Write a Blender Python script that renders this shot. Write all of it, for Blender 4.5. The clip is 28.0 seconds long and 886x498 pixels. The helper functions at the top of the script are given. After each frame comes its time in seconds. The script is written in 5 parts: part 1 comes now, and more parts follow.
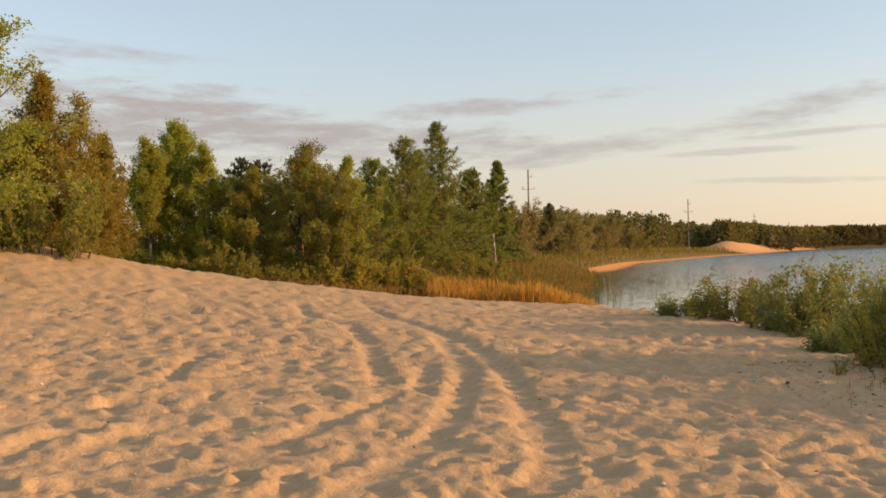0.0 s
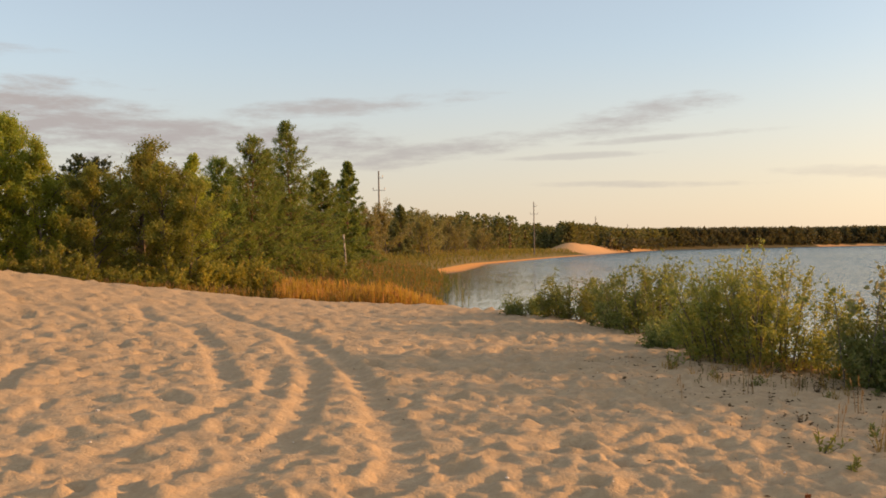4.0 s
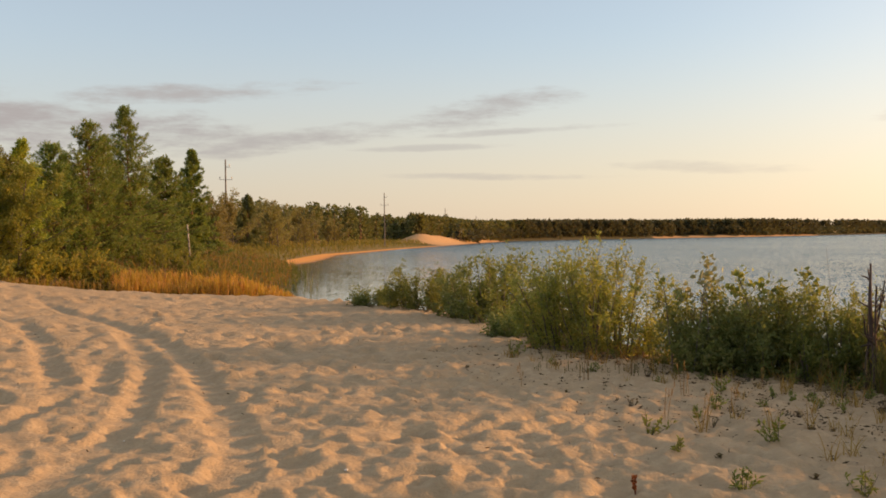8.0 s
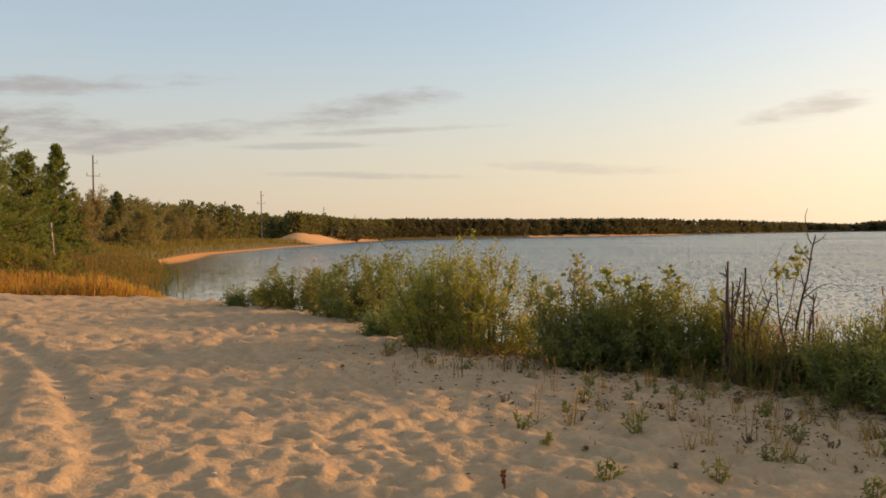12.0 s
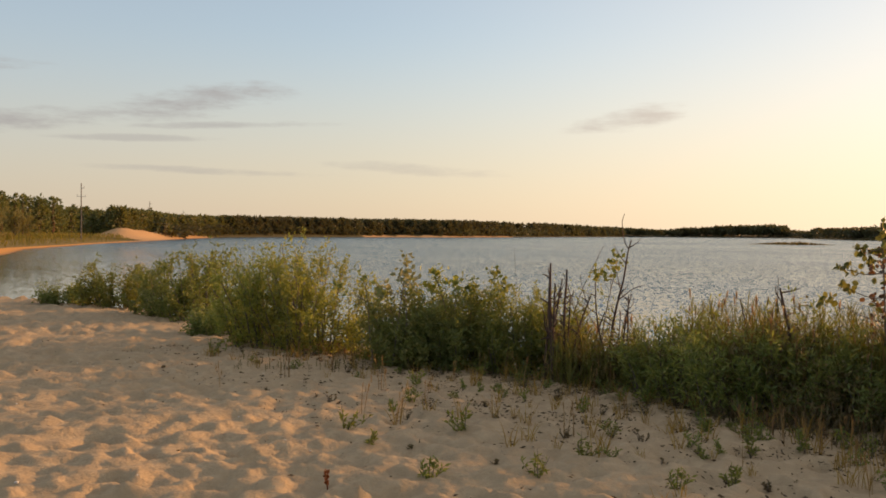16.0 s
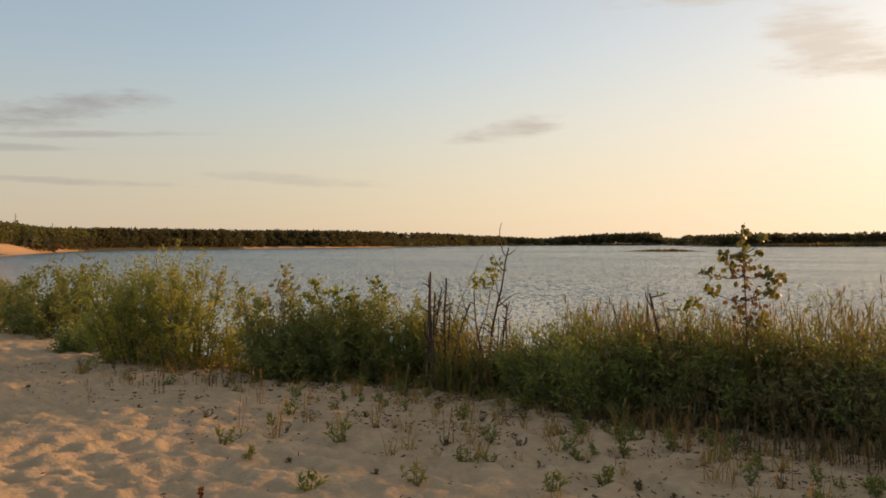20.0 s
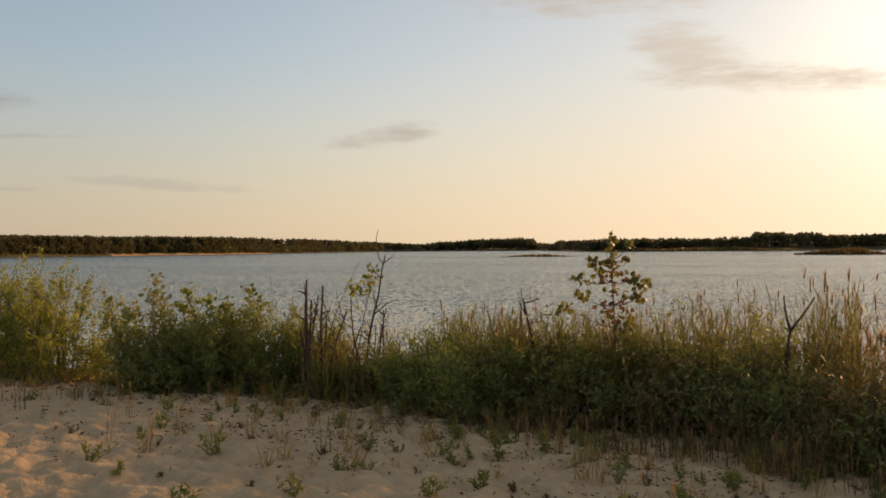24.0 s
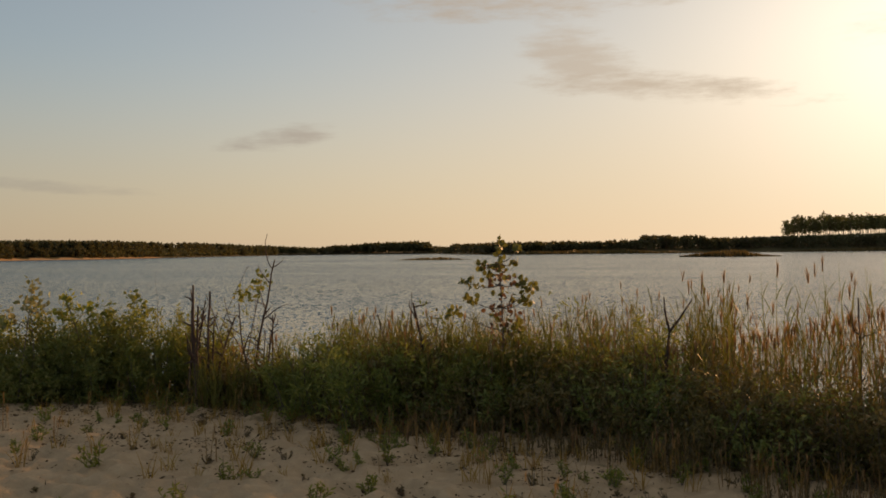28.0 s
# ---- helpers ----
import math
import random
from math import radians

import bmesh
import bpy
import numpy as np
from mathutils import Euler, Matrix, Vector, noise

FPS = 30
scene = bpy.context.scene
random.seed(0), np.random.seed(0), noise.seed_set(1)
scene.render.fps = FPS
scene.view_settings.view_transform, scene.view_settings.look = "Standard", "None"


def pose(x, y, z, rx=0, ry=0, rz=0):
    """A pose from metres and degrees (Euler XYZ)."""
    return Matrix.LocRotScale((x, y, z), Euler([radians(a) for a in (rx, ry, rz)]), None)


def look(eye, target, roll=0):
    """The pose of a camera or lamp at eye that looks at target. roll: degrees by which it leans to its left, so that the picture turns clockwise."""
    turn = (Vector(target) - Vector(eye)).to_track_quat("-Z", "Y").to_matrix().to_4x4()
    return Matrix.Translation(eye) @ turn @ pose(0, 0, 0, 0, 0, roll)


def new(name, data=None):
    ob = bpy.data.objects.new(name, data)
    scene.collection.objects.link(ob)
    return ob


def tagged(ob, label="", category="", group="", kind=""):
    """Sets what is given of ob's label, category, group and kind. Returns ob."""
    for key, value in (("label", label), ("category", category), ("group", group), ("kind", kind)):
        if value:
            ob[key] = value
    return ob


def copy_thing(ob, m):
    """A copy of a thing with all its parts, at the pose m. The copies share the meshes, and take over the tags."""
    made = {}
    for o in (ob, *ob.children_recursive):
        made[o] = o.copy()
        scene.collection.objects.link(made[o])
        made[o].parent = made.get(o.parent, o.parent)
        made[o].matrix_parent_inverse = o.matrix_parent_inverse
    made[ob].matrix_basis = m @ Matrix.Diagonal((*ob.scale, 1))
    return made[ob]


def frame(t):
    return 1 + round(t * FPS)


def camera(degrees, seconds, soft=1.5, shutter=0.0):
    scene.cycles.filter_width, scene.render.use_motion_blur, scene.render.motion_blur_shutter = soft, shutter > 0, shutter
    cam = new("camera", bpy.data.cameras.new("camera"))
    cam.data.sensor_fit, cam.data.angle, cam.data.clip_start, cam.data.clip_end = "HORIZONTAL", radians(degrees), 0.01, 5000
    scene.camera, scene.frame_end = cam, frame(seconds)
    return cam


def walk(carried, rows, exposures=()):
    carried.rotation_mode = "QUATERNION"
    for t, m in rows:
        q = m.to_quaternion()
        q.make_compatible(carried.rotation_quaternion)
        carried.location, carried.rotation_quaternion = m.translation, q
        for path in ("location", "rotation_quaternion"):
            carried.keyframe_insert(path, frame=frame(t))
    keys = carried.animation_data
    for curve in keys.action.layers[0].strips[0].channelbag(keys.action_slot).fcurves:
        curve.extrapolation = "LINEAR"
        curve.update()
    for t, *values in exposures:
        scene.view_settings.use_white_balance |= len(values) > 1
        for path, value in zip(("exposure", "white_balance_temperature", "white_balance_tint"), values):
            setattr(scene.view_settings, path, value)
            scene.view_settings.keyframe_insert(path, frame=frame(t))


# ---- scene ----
cam = camera(50.80, 28.0, soft=1.7)
PATH = (
    (0, pose(-0.000, 0.000, 2.211, 89.98, 0.90, -0.00)),
    (0.5, pose(-0.005, -0.001, 2.214, 89.95, 0.86, 0.18)),
    (1, pose(-0.009, -0.001, 2.214, 89.90, 0.88, 0.30)),
    (1.5, pose(-0.010, 0.001, 2.211, 90.09, 0.95, 0.36)),
    (2, pose(-0.012, 0.000, 2.207, 89.86, 0.99, -0.16)),
    (2.2, pose(-0.009, -0.004, 2.207, 89.98, 0.94, -1.93)),
    (2.3, pose(-0.006, -0.006, 2.207, 90.08, 0.90, -3.33)),
    (2.4, pose(-0.003, -0.010, 2.208, 90.21, 0.85, -5.10)),
    (2.5, pose(-0.007, -0.013, 2.204, 90.12, 0.75, -6.55)),
    (2.6, pose(0.003, -0.016, 2.208, 90.42, 0.76, -8.18)),
    (2.7, pose(0.004, -0.018, 2.208, 90.49, 0.73, -9.20)),
    (2.8, pose(0.005, -0.019, 2.208, 90.51, 0.72, -9.48)),
    (3, pose(0.005, -0.019, 2.208, 90.51, 0.72, -9.48)),
    (3.5, pose(0.012, -0.017, 2.206, 90.24, 0.89, -9.10)),
    (5.5, pose(0.023, -0.011, 2.206, 89.37, 0.69, -9.45)),
    (6, pose(0.022, -0.007, 2.208, 89.37, 0.45, -9.34)),
    (6.1, pose(0.026, -0.006, 2.207, 89.36, 0.46, -9.88)),
    (6.2, pose(0.035, -0.003, 2.206, 89.34, 0.50, -10.95)),
    (6.3, pose(0.045, -0.000, 2.205, 89.31, 0.55, -12.19)),
    (6.4, pose(0.058, 0.004, 2.203, 89.28, 0.61, -13.89)),
    (6.5, pose(0.061, 0.008, 2.201, 89.62, 1.02, -15.61)),
    (6.6, pose(0.088, 0.013, 2.200, 89.20, 0.74, -17.63)),
    (6.7, pose(0.094, 0.014, 2.199, 89.18, 0.77, -18.34)),
    (7, pose(0.093, 0.014, 2.199, 89.18, 0.76, -18.25)),
    (7.5, pose(0.098, 0.013, 2.200, 89.17, 0.85, -17.95)),
    (8, pose(0.105, 0.012, 2.199, 89.23, 0.72, -18.29)),
    (8.5, pose(0.105, 0.007, 2.199, 89.05, 0.61, -18.25)),
    (9, pose(0.105, 0.007, 2.197, 89.08, 0.51, -18.21)),
    (9.5, pose(0.103, 0.007, 2.196, 88.98, 0.25, -18.85)),
    (9.6, pose(0.108, 0.005, 2.196, 89.01, 0.29, -19.82)),
    (9.7, pose(0.117, 0.001, 2.196, 89.06, 0.36, -21.41)),
    (9.8, pose(0.129, -0.005, 2.197, 89.12, 0.46, -23.55)),
    (9.9, pose(0.138, -0.008, 2.197, 89.17, 0.53, -25.14)),
    (10, pose(0.141, -0.010, 2.197, 89.19, 0.56, -25.76)),
    (10.5, pose(0.142, -0.007, 2.197, 89.25, 0.62, -25.52)),
    (11, pose(0.141, -0.003, 2.198, 89.24, 0.64, -25.29)),
    (11.5, pose(0.146, -0.005, 2.200, 89.18, 0.74, -25.42)),
    (12, pose(0.151, -0.005, 2.195, 89.08, 0.65, -25.70)),
    (12.1, pose(0.155, -0.005, 2.195, 89.08, 0.64, -26.68)),
    (12.2, pose(0.164, -0.005, 2.195, 89.07, 0.62, -28.56)),
    (12.3, pose(0.173, -0.004, 2.196, 89.07, 0.60, -30.51)),
    (12.4, pose(0.179, -0.004, 2.196, 89.07, 0.59, -31.87)),
    (12.5, pose(0.181, -0.004, 2.196, 89.07, 0.59, -32.20)),
    (14.5, pose(0.184, -0.005, 2.192, 89.34, 0.19, -32.31)),
    (15, pose(0.191, -0.007, 2.191, 89.33, 0.18, -32.22)),
    (15.5, pose(0.197, -0.007, 2.190, 89.12, -0.01, -31.50)),
    (15.6, pose(0.197, -0.007, 2.190, 89.12, -0.03, -31.72)),
    (15.7, pose(0.197, -0.006, 2.190, 89.10, -0.09, -32.37)),
    (15.8, pose(0.198, -0.005, 2.189, 89.08, -0.22, -33.69)),
    (15.9, pose(0.199, -0.004, 2.189, 89.05, -0.37, -35.22)),
    (16, pose(0.199, -0.004, 2.189, 89.04, -0.43, -35.88)),
    (16.5, pose(0.187, -0.001, 2.191, 88.74, 0.11, -36.22)),
    (16.6, pose(0.189, -0.003, 2.190, 89.05, 0.09, -36.11)),
    (16.7, pose(0.192, -0.006, 2.187, 89.65, 0.06, -35.91)),
    (17, pose(0.193, -0.007, 2.187, 89.76, 0.05, -35.87)),
    (17.5, pose(0.200, -0.014, 2.184, 89.85, 0.23, -36.20)),
    (18, pose(0.202, -0.018, 2.185, 89.68, 0.14, -36.20)),
    (18.5, pose(0.202, -0.019, 2.185, 89.68, 0.13, -36.20)),
    (19, pose(0.203, -0.020, 2.182, 89.66, -0.09, -36.65)),
    (19.1, pose(0.207, -0.022, 2.182, 89.67, -0.05, -37.47)),
    (19.2, pose(0.214, -0.026, 2.182, 89.69, 0.05, -39.24)),
    (19.3, pose(0.224, -0.031, 2.183, 89.72, 0.17, -41.42)),
    (19.4, pose(0.231, -0.035, 2.183, 89.73, 0.25, -42.91)),
    (19.5, pose(0.233, -0.036, 2.183, 89.74, 0.28, -43.46)),
    (20, pose(0.231, -0.035, 2.182, 89.68, 0.16, -43.03)),
    (20.5, pose(0.229, -0.035, 2.185, 89.90, 0.40, -42.90)),
    (21, pose(0.227, -0.034, 2.183, 89.78, 0.17, -43.07)),
    (21.5, pose(0.227, -0.037, 2.183, 89.81, 0.11, -43.26)),
    (21.6, pose(0.227, -0.037, 2.183, 89.81, 0.12, -43.40)),
    (21.7, pose(0.223, -0.041, 2.185, 89.79, 0.16, -44.55)),
    (21.8, pose(0.217, -0.049, 2.187, 89.75, 0.24, -46.77)),
    (21.9, pose(0.209, -0.057, 2.191, 89.71, 0.34, -49.28)),
    (22, pose(0.206, -0.061, 2.192, 89.74, 0.23, -50.43)),
    (22.2, pose(0.207, -0.063, 2.195, 89.99, 0.23, -50.92)),
    (22.5, pose(0.207, -0.063, 2.195, 89.99, 0.23, -50.92)),
    (24.5, pose(0.210, -0.068, 2.198, 90.01, 0.41, -50.48)),
    (24.8, pose(0.210, -0.068, 2.198, 90.01, 0.41, -50.48)),
    (24.9, pose(0.213, -0.073, 2.199, 90.04, 0.42, -51.27)),
    (25, pose(0.232, -0.098, 2.204, 90.15, 0.51, -53.94)),
    (25.1, pose(0.230, -0.105, 2.205, 90.27, 0.41, -55.90)),
    (25.2, pose(0.234, -0.113, 2.207, 90.32, 0.41, -57.02)),
    (25.5, pose(0.234, -0.113, 2.207, 90.32, 0.41, -57.02)),
    (26, pose(0.232, -0.111, 2.207, 89.84, 0.41, -56.59)),
    (26.5, pose(0.235, -0.116, 2.209, 90.01, 0.17, -56.95)),
    (27, pose(0.235, -0.118, 2.207, 89.87, 0.50, -56.65)),
    (27.5, pose(0.235, -0.120, 2.208, 89.87, 0.49, -56.34)),
    (28, pose(0.235, -0.121, 2.206, 90.16, 0.57, -56.94)),
)
EXPOSURES = ((0, 0.74, 7350, 14), (9.5, 0.60, 7300, 14), (15, 0.48, 7250, 13), (18.5, 0.36, 7200, 13), (22, 0.17, 7250, 12), (24.8, 0.08, 7300, 12), (26, -0.20, 7550, 12), (28, -0.20, 7600, 12))
walk(cam, PATH, EXPOSURES)

# ---- world, sun ----
SUN_AZ = 97.0      # degrees clockwise from +y
SUN_EL = 11.3


class Nodes:
    """Small wrapper to write node trees in few lines."""

    def __init__(self, tree):
        self.tree = tree
        tree.nodes.clear()

    def add(self, kind, props=None, **links):
        n = self.tree.nodes.new(kind)
        p = props or {}
        if "operation" in p:
            n.operation, n.use_clamp = p["operation"], p.get("use_clamp", False)
        if "data_type" in p:
            n.data_type, n.blend_type = p["data_type"], p["blend_type"]
        if "interpolation_type" in p:
            n.interpolation_type = p["interpolation_type"]
        if "attribute_name" in p:
            n.attribute_name = p["attribute_name"]
        for k, v in links.items():
            key = int(k[1:]) if k[0] == "i" and k[1:].isdigit() else k.replace("_", " ")
            self.put(n, key, v)
        return n

    def put(self, n, key, v):
        s = n.inputs[key]
        if isinstance(v, bpy.types.NodeSocket):
            self.tree.links.new(v, s)
        elif isinstance(v, bpy.types.Node):
            self.tree.links.new(v.outputs[0], s)
        else:
            s.default_value = v

    def math(self, op, a, b=0.0, c=0.0, clamp=False):
        return self.add("ShaderNodeMath", {"operation": op, "use_clamp": clamp}, i0=a, i1=b, i2=c).outputs[0]

    def mix(self, fac, a, b, blend="MIX"):
        n = self.add("ShaderNodeMix", {"data_type": "RGBA", "blend_type": blend})
        for key, v in ((0, fac), (6, a), (7, b)):
            if not isinstance(v, (bpy.types.NodeSocket, bpy.types.Node)) and key > 0 and len(v) == 3:
                v = (*v, 1)
            self.put(n, key, v)
        return n.outputs[2]

    def noise(self, scale, detail=3.0, rough=0.55, vector=None, out=0):
        n = self.add("ShaderNodeTexNoise", None, Scale=scale, Detail=detail, Roughness=rough)
        if vector is not None:
            self.put(n, "Vector", vector)
        return n.outputs[out]

    def ramp(self, fac, *stops):
        n = self.add("ShaderNodeValToRGB", None, Fac=fac)
        el = n.color_ramp.elements
        while len(el) < len(stops):
            el.new(0.5)
        for e, (p, c) in zip(el, stops):
            e.position, e.color = p, (*c, 1) if len(c) == 3 else c
        return n.outputs[0]

    def smooth(self, v, lo, hi, a=0.0, b=1.0):
        n = self.add("ShaderNodeMapRange", {"interpolation_type": "SMOOTHSTEP"}, i0=v, i1=lo, i2=hi, i3=a, i4=b)
        return n.outputs[0]


world = bpy.data.worlds.new("evening_sky")
scene.world = world
world.use_nodes = True
W = Nodes(world.node_tree)
sky = W.add("ShaderNodeTexSky")
sky.sky_type, sky.sun_disc = "NISHITA", False
sky.sun_elevation, sky.sun_rotation = radians(SUN_EL), radians(SUN_AZ)
sky.air_density, sky.dust_density, sky.ozone_density = 1.0, 0.6, 1.6
geo = W.add("ShaderNodeTexCoord").outputs["Generated"]
sep = W.add("ShaderNodeSeparateXYZ", None, i0=geo)
az = W.math("MULTIPLY", W.math("ARCTAN2", sep.outputs[0], sep.outputs[1]), 180 / math.pi)
el = W.math("MULTIPLY", W.math("ARCSINE", sep.outputs[2]), 180 / math.pi)
flat = W.add("ShaderNodeCombineXYZ", None, i0=W.math("MULTIPLY", az, 0.13), i1=W.math("MULTIPLY", el, 0.62), i2=0.0).outputs[0]
wob = W.math("SUBTRACT", W.noise(1.0, 5, 0.62, flat), 0.5)
wob2 = W.math("SUBTRACT", W.noise(3.1, 6, 0.68, flat), 0.5)
# evening clouds: azimuth, elevation, half width, half height, tilt, density
CLOUDS = ((-18, 7.6, 15, 2.9, -0.10, 1.25), (-6, 6.6, 13, 1.5, -0.03, 1.15), (-31, 8.6, 11, 2.2, -0.05, 1.0), (-22, 11.6, 8, 0.6, -0.06, 0.75), (3.5, 8.6, 8, 0.6, 0.07, 0.95),
          (9.5, 5.9, 8, 0.75, 0.12, 0.9), (21, 7.6, 5.5, 0.9, 0.12, 0.95), (24, 6.4, 6, 0.22, 0.04, 0.6), (17, 5.4, 5, 0.2, 0.02, 0.5),
          (22, 3.6, 7, 0.22, -0.02, 0.45), (34.5, 3.9, 5, 0.35, -0.05, 0.36), (47.3, 7.0, 3.8, 0.65, 0.14, 0.85),
          (60, 15.7, 13, 1.7, -0.03, 1.1), (65.3, 11.8, 3.4, 1.8, -0.25, 0.8), (70.5, 9.5, 8.0, 0.9, -0.10, 1.0),
          (90, 13.0, 9, 1.2, 0.1, 0.5), (-60, 9, 16, 1.4, 0.05, 0.6), (140, 12, 20, 1.5, 0.05, 0.5))
cover = None
for a0, e0, hw, hh, tilt, dens in CLOUDS:
    da = W.math("SUBTRACT", az, a0)
    de = W.math("SUBTRACT", W.math("SUBTRACT", el, e0), W.math("MULTIPLY", da, tilt))
    u = W.math("POWER", W.math("ABSOLUTE", W.math("DIVIDE", da, hw)), 2.0)
    v = W.math("POWER", W.math("ABSOLUTE", W.math("DIVIDE", de, hh)), 2.0)
    q = W.math("ADD", W.math("ADD", u, v), W.math("ADD", W.math("MULTIPLY", wob, 4.2), W.math("MULTIPLY", wob2, 2.4)))
    m = W.smooth(q, -0.5, 1.35, dens * 0.85, 0.0)
    cover = m if cover is None else W.math("MAXIMUM", cover, m)
veil = W.smooth(el, 0.0, 13.0, 0.68, 0.0)
# above the view the haze is thickened and brightened as added fill light
thin_haze = W.mix(W.smooth(el, 16.0, 55.0, 0.38, 0.58), sky, W.mix(W.smooth(el, 16.0, 55.0), (2.55, 2.9, 3.4), (2.7, 2.85, 3.2)))
skyhaze = W.mix(veil, thin_haze, W.mix(W.smooth(az, -20.0, 80.0), (2.4, 2.05, 1.85), (4.55, 3.55, 2.4)))
glow = W.math("MULTIPLY", W.smooth(az, 26.0, 88.0, 0.0, 0.66), W.smooth(el, 4.0, 26.0, 1.0, 0.3))
skyhaze = W.mix(glow, skyhaze, (5.9, 5.0, 4.1))
# bright air round the sun
off_az, off_el = W.math("DIVIDE", W.math("SUBTRACT", az, SUN_AZ - 9.0), 13.0), W.math("DIVIDE", W.math("SUBTRACT", el, SUN_EL), 8.0)
halo = W.math("EXPONENT", W.math("MULTIPLY", W.math("ADD", W.math("MULTIPLY", off_az, off_az), W.math("MULTIPLY", off_el, off_el)), -1.0))
skyhaze = W.mix(W.math("MULTIPLY", halo, 0.75), skyhaze, (10.5, 9.9, 9.0))
lit = W.mix(W.smooth(az, 20.0, 85.0), (1.8, 1.79, 1.88), (4.35, 3.8, 3.2))
clouded = W.mix(cover, skyhaze, lit)
bg = W.add("ShaderNodeBackground", None, Color=clouded, Strength=0.15)
W.add("ShaderNodeOutputWorld", None, Surface=bg)

sun_dir = Vector((math.sin(radians(SUN_AZ)) * math.cos(radians(SUN_EL)), math.cos(radians(SUN_AZ)) * math.cos(radians(SUN_EL)), math.sin(radians(SUN_EL))))
sun_data = bpy.data.lights.new("sun", "SUN")
sun_data.energy, sun_data.angle, sun_data.color = 4.2, radians(0.9), (1.0, 0.55, 0.24)
sun = new("sun", sun_data)
sun.matrix_world = look(sun_dir * 60, (0, 0, 0))


# ---- materials ----
def material(name):
    m = bpy.data.materials.new(name)
    m.use_nodes = True
    n = Nodes(m.node_tree)
    return m, n


def finish(n, shader, disp=None):
    n.add("ShaderNodeOutputMaterial", None, Surface=shader)


def position(n):
    return n.add("ShaderNodeNewGeometry").outputs["Position"]


def sheet_material():
    """Ground: dry sand, wet sand by the water, and plant litter, partly painted-in shade, where the cover attribute
    says so.
    """
    m, n = material("sand_and_soil")
    p = position(n)
    ochre = n.add("ShaderNodeAttribute", {"attribute_name": "ochre"}).outputs["Fac"]
    cover = n.add("ShaderNodeAttribute", {"attribute_name": "cover"}).outputs["Fac"]
    z = n.add("ShaderNodeSeparateXYZ", None, i0=p).outputs[2]
    big = n.noise(0.35, 4, 0.6, p)
    mid = n.noise(5.0, 4, 0.6, p)
    fine = n.noise(160.0, 3, 0.7, p)
    dry = n.mix(big, (0.375, 0.275, 0.165), (0.46, 0.342, 0.207))
    dry = n.mix(n.smooth(mid, 0.35, 0.75, 0.0, 0.35), dry, (0.38, 0.275, 0.16))
    # dark and pale dapples: light and shade of small relief put into the colour
    dapple = n.noise(7.5, 3, 0.6, p)
    dry = n.mix(n.smooth(dapple, 0.38, 0.62, 0.24, 0.0), dry, (0.27, 0.195, 0.12))
    dry = n.mix(n.smooth(dapple, 0.52, 0.68, 0.0, 0.22), dry, (0.56, 0.42, 0.265))
    dry = n.mix(n.smooth(fine, 0.62, 0.74, 0.0, 0.55), dry, (0.20, 0.155, 0.115))
    dry = n.mix(n.smooth(fine, 0.22, 0.34, 0.5, 0.0), dry, (0.66, 0.54, 0.37))
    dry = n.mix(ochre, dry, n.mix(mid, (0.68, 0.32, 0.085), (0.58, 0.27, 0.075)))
    wet = n.mix(mid, (0.30, 0.165, 0.075), (0.22, 0.125, 0.06))
    sand = n.mix(n.smooth(n.math("ADD", z, n.math("MULTIPLY", mid, 0.12)), 0.05, 0.17, 1.0, 0.0), dry, wet)
    litter = n.ramp(n.noise(9.0, 5, 0.7, p), (0.3, (0.055, 0.042, 0.022)), (0.5, (0.11, 0.085, 0.04)), (0.62, (0.07, 0.085, 0.028)), (0.78, (0.17, 0.13, 0.07)))
    litter = n.mix(n.smooth(ochre, 0.45, 0.9, 0.0, 0.75), litter, n.mix(mid, (0.30, 0.19, 0.06), (0.17, 0.15, 0.045)))
    edge = n.math("ADD", cover, n.math("MULTIPLY", n.math("SUBTRACT", n.noise(2.2, 5, 0.7, p), 0.5), 0.9))
    col = n.mix(n.smooth(edge, 0.38, 0.62), sand, litter)
    bump = n.add("ShaderNodeBump", None, Strength=0.75, Distance=0.034,
                 Height=n.math("ADD", n.math("MULTIPLY", n.noise(17.0, 5, 0.62, p), 1.0), n.math("MULTIPLY", fine, 0.12)))
    b = n.add("ShaderNodeBsdfPrincipled", None, Base_Color=col, Roughness=0.95, Normal=bump)
    b.inputs["Specular IOR Level"].default_value = 0.15
    finish(n, b)
    return m


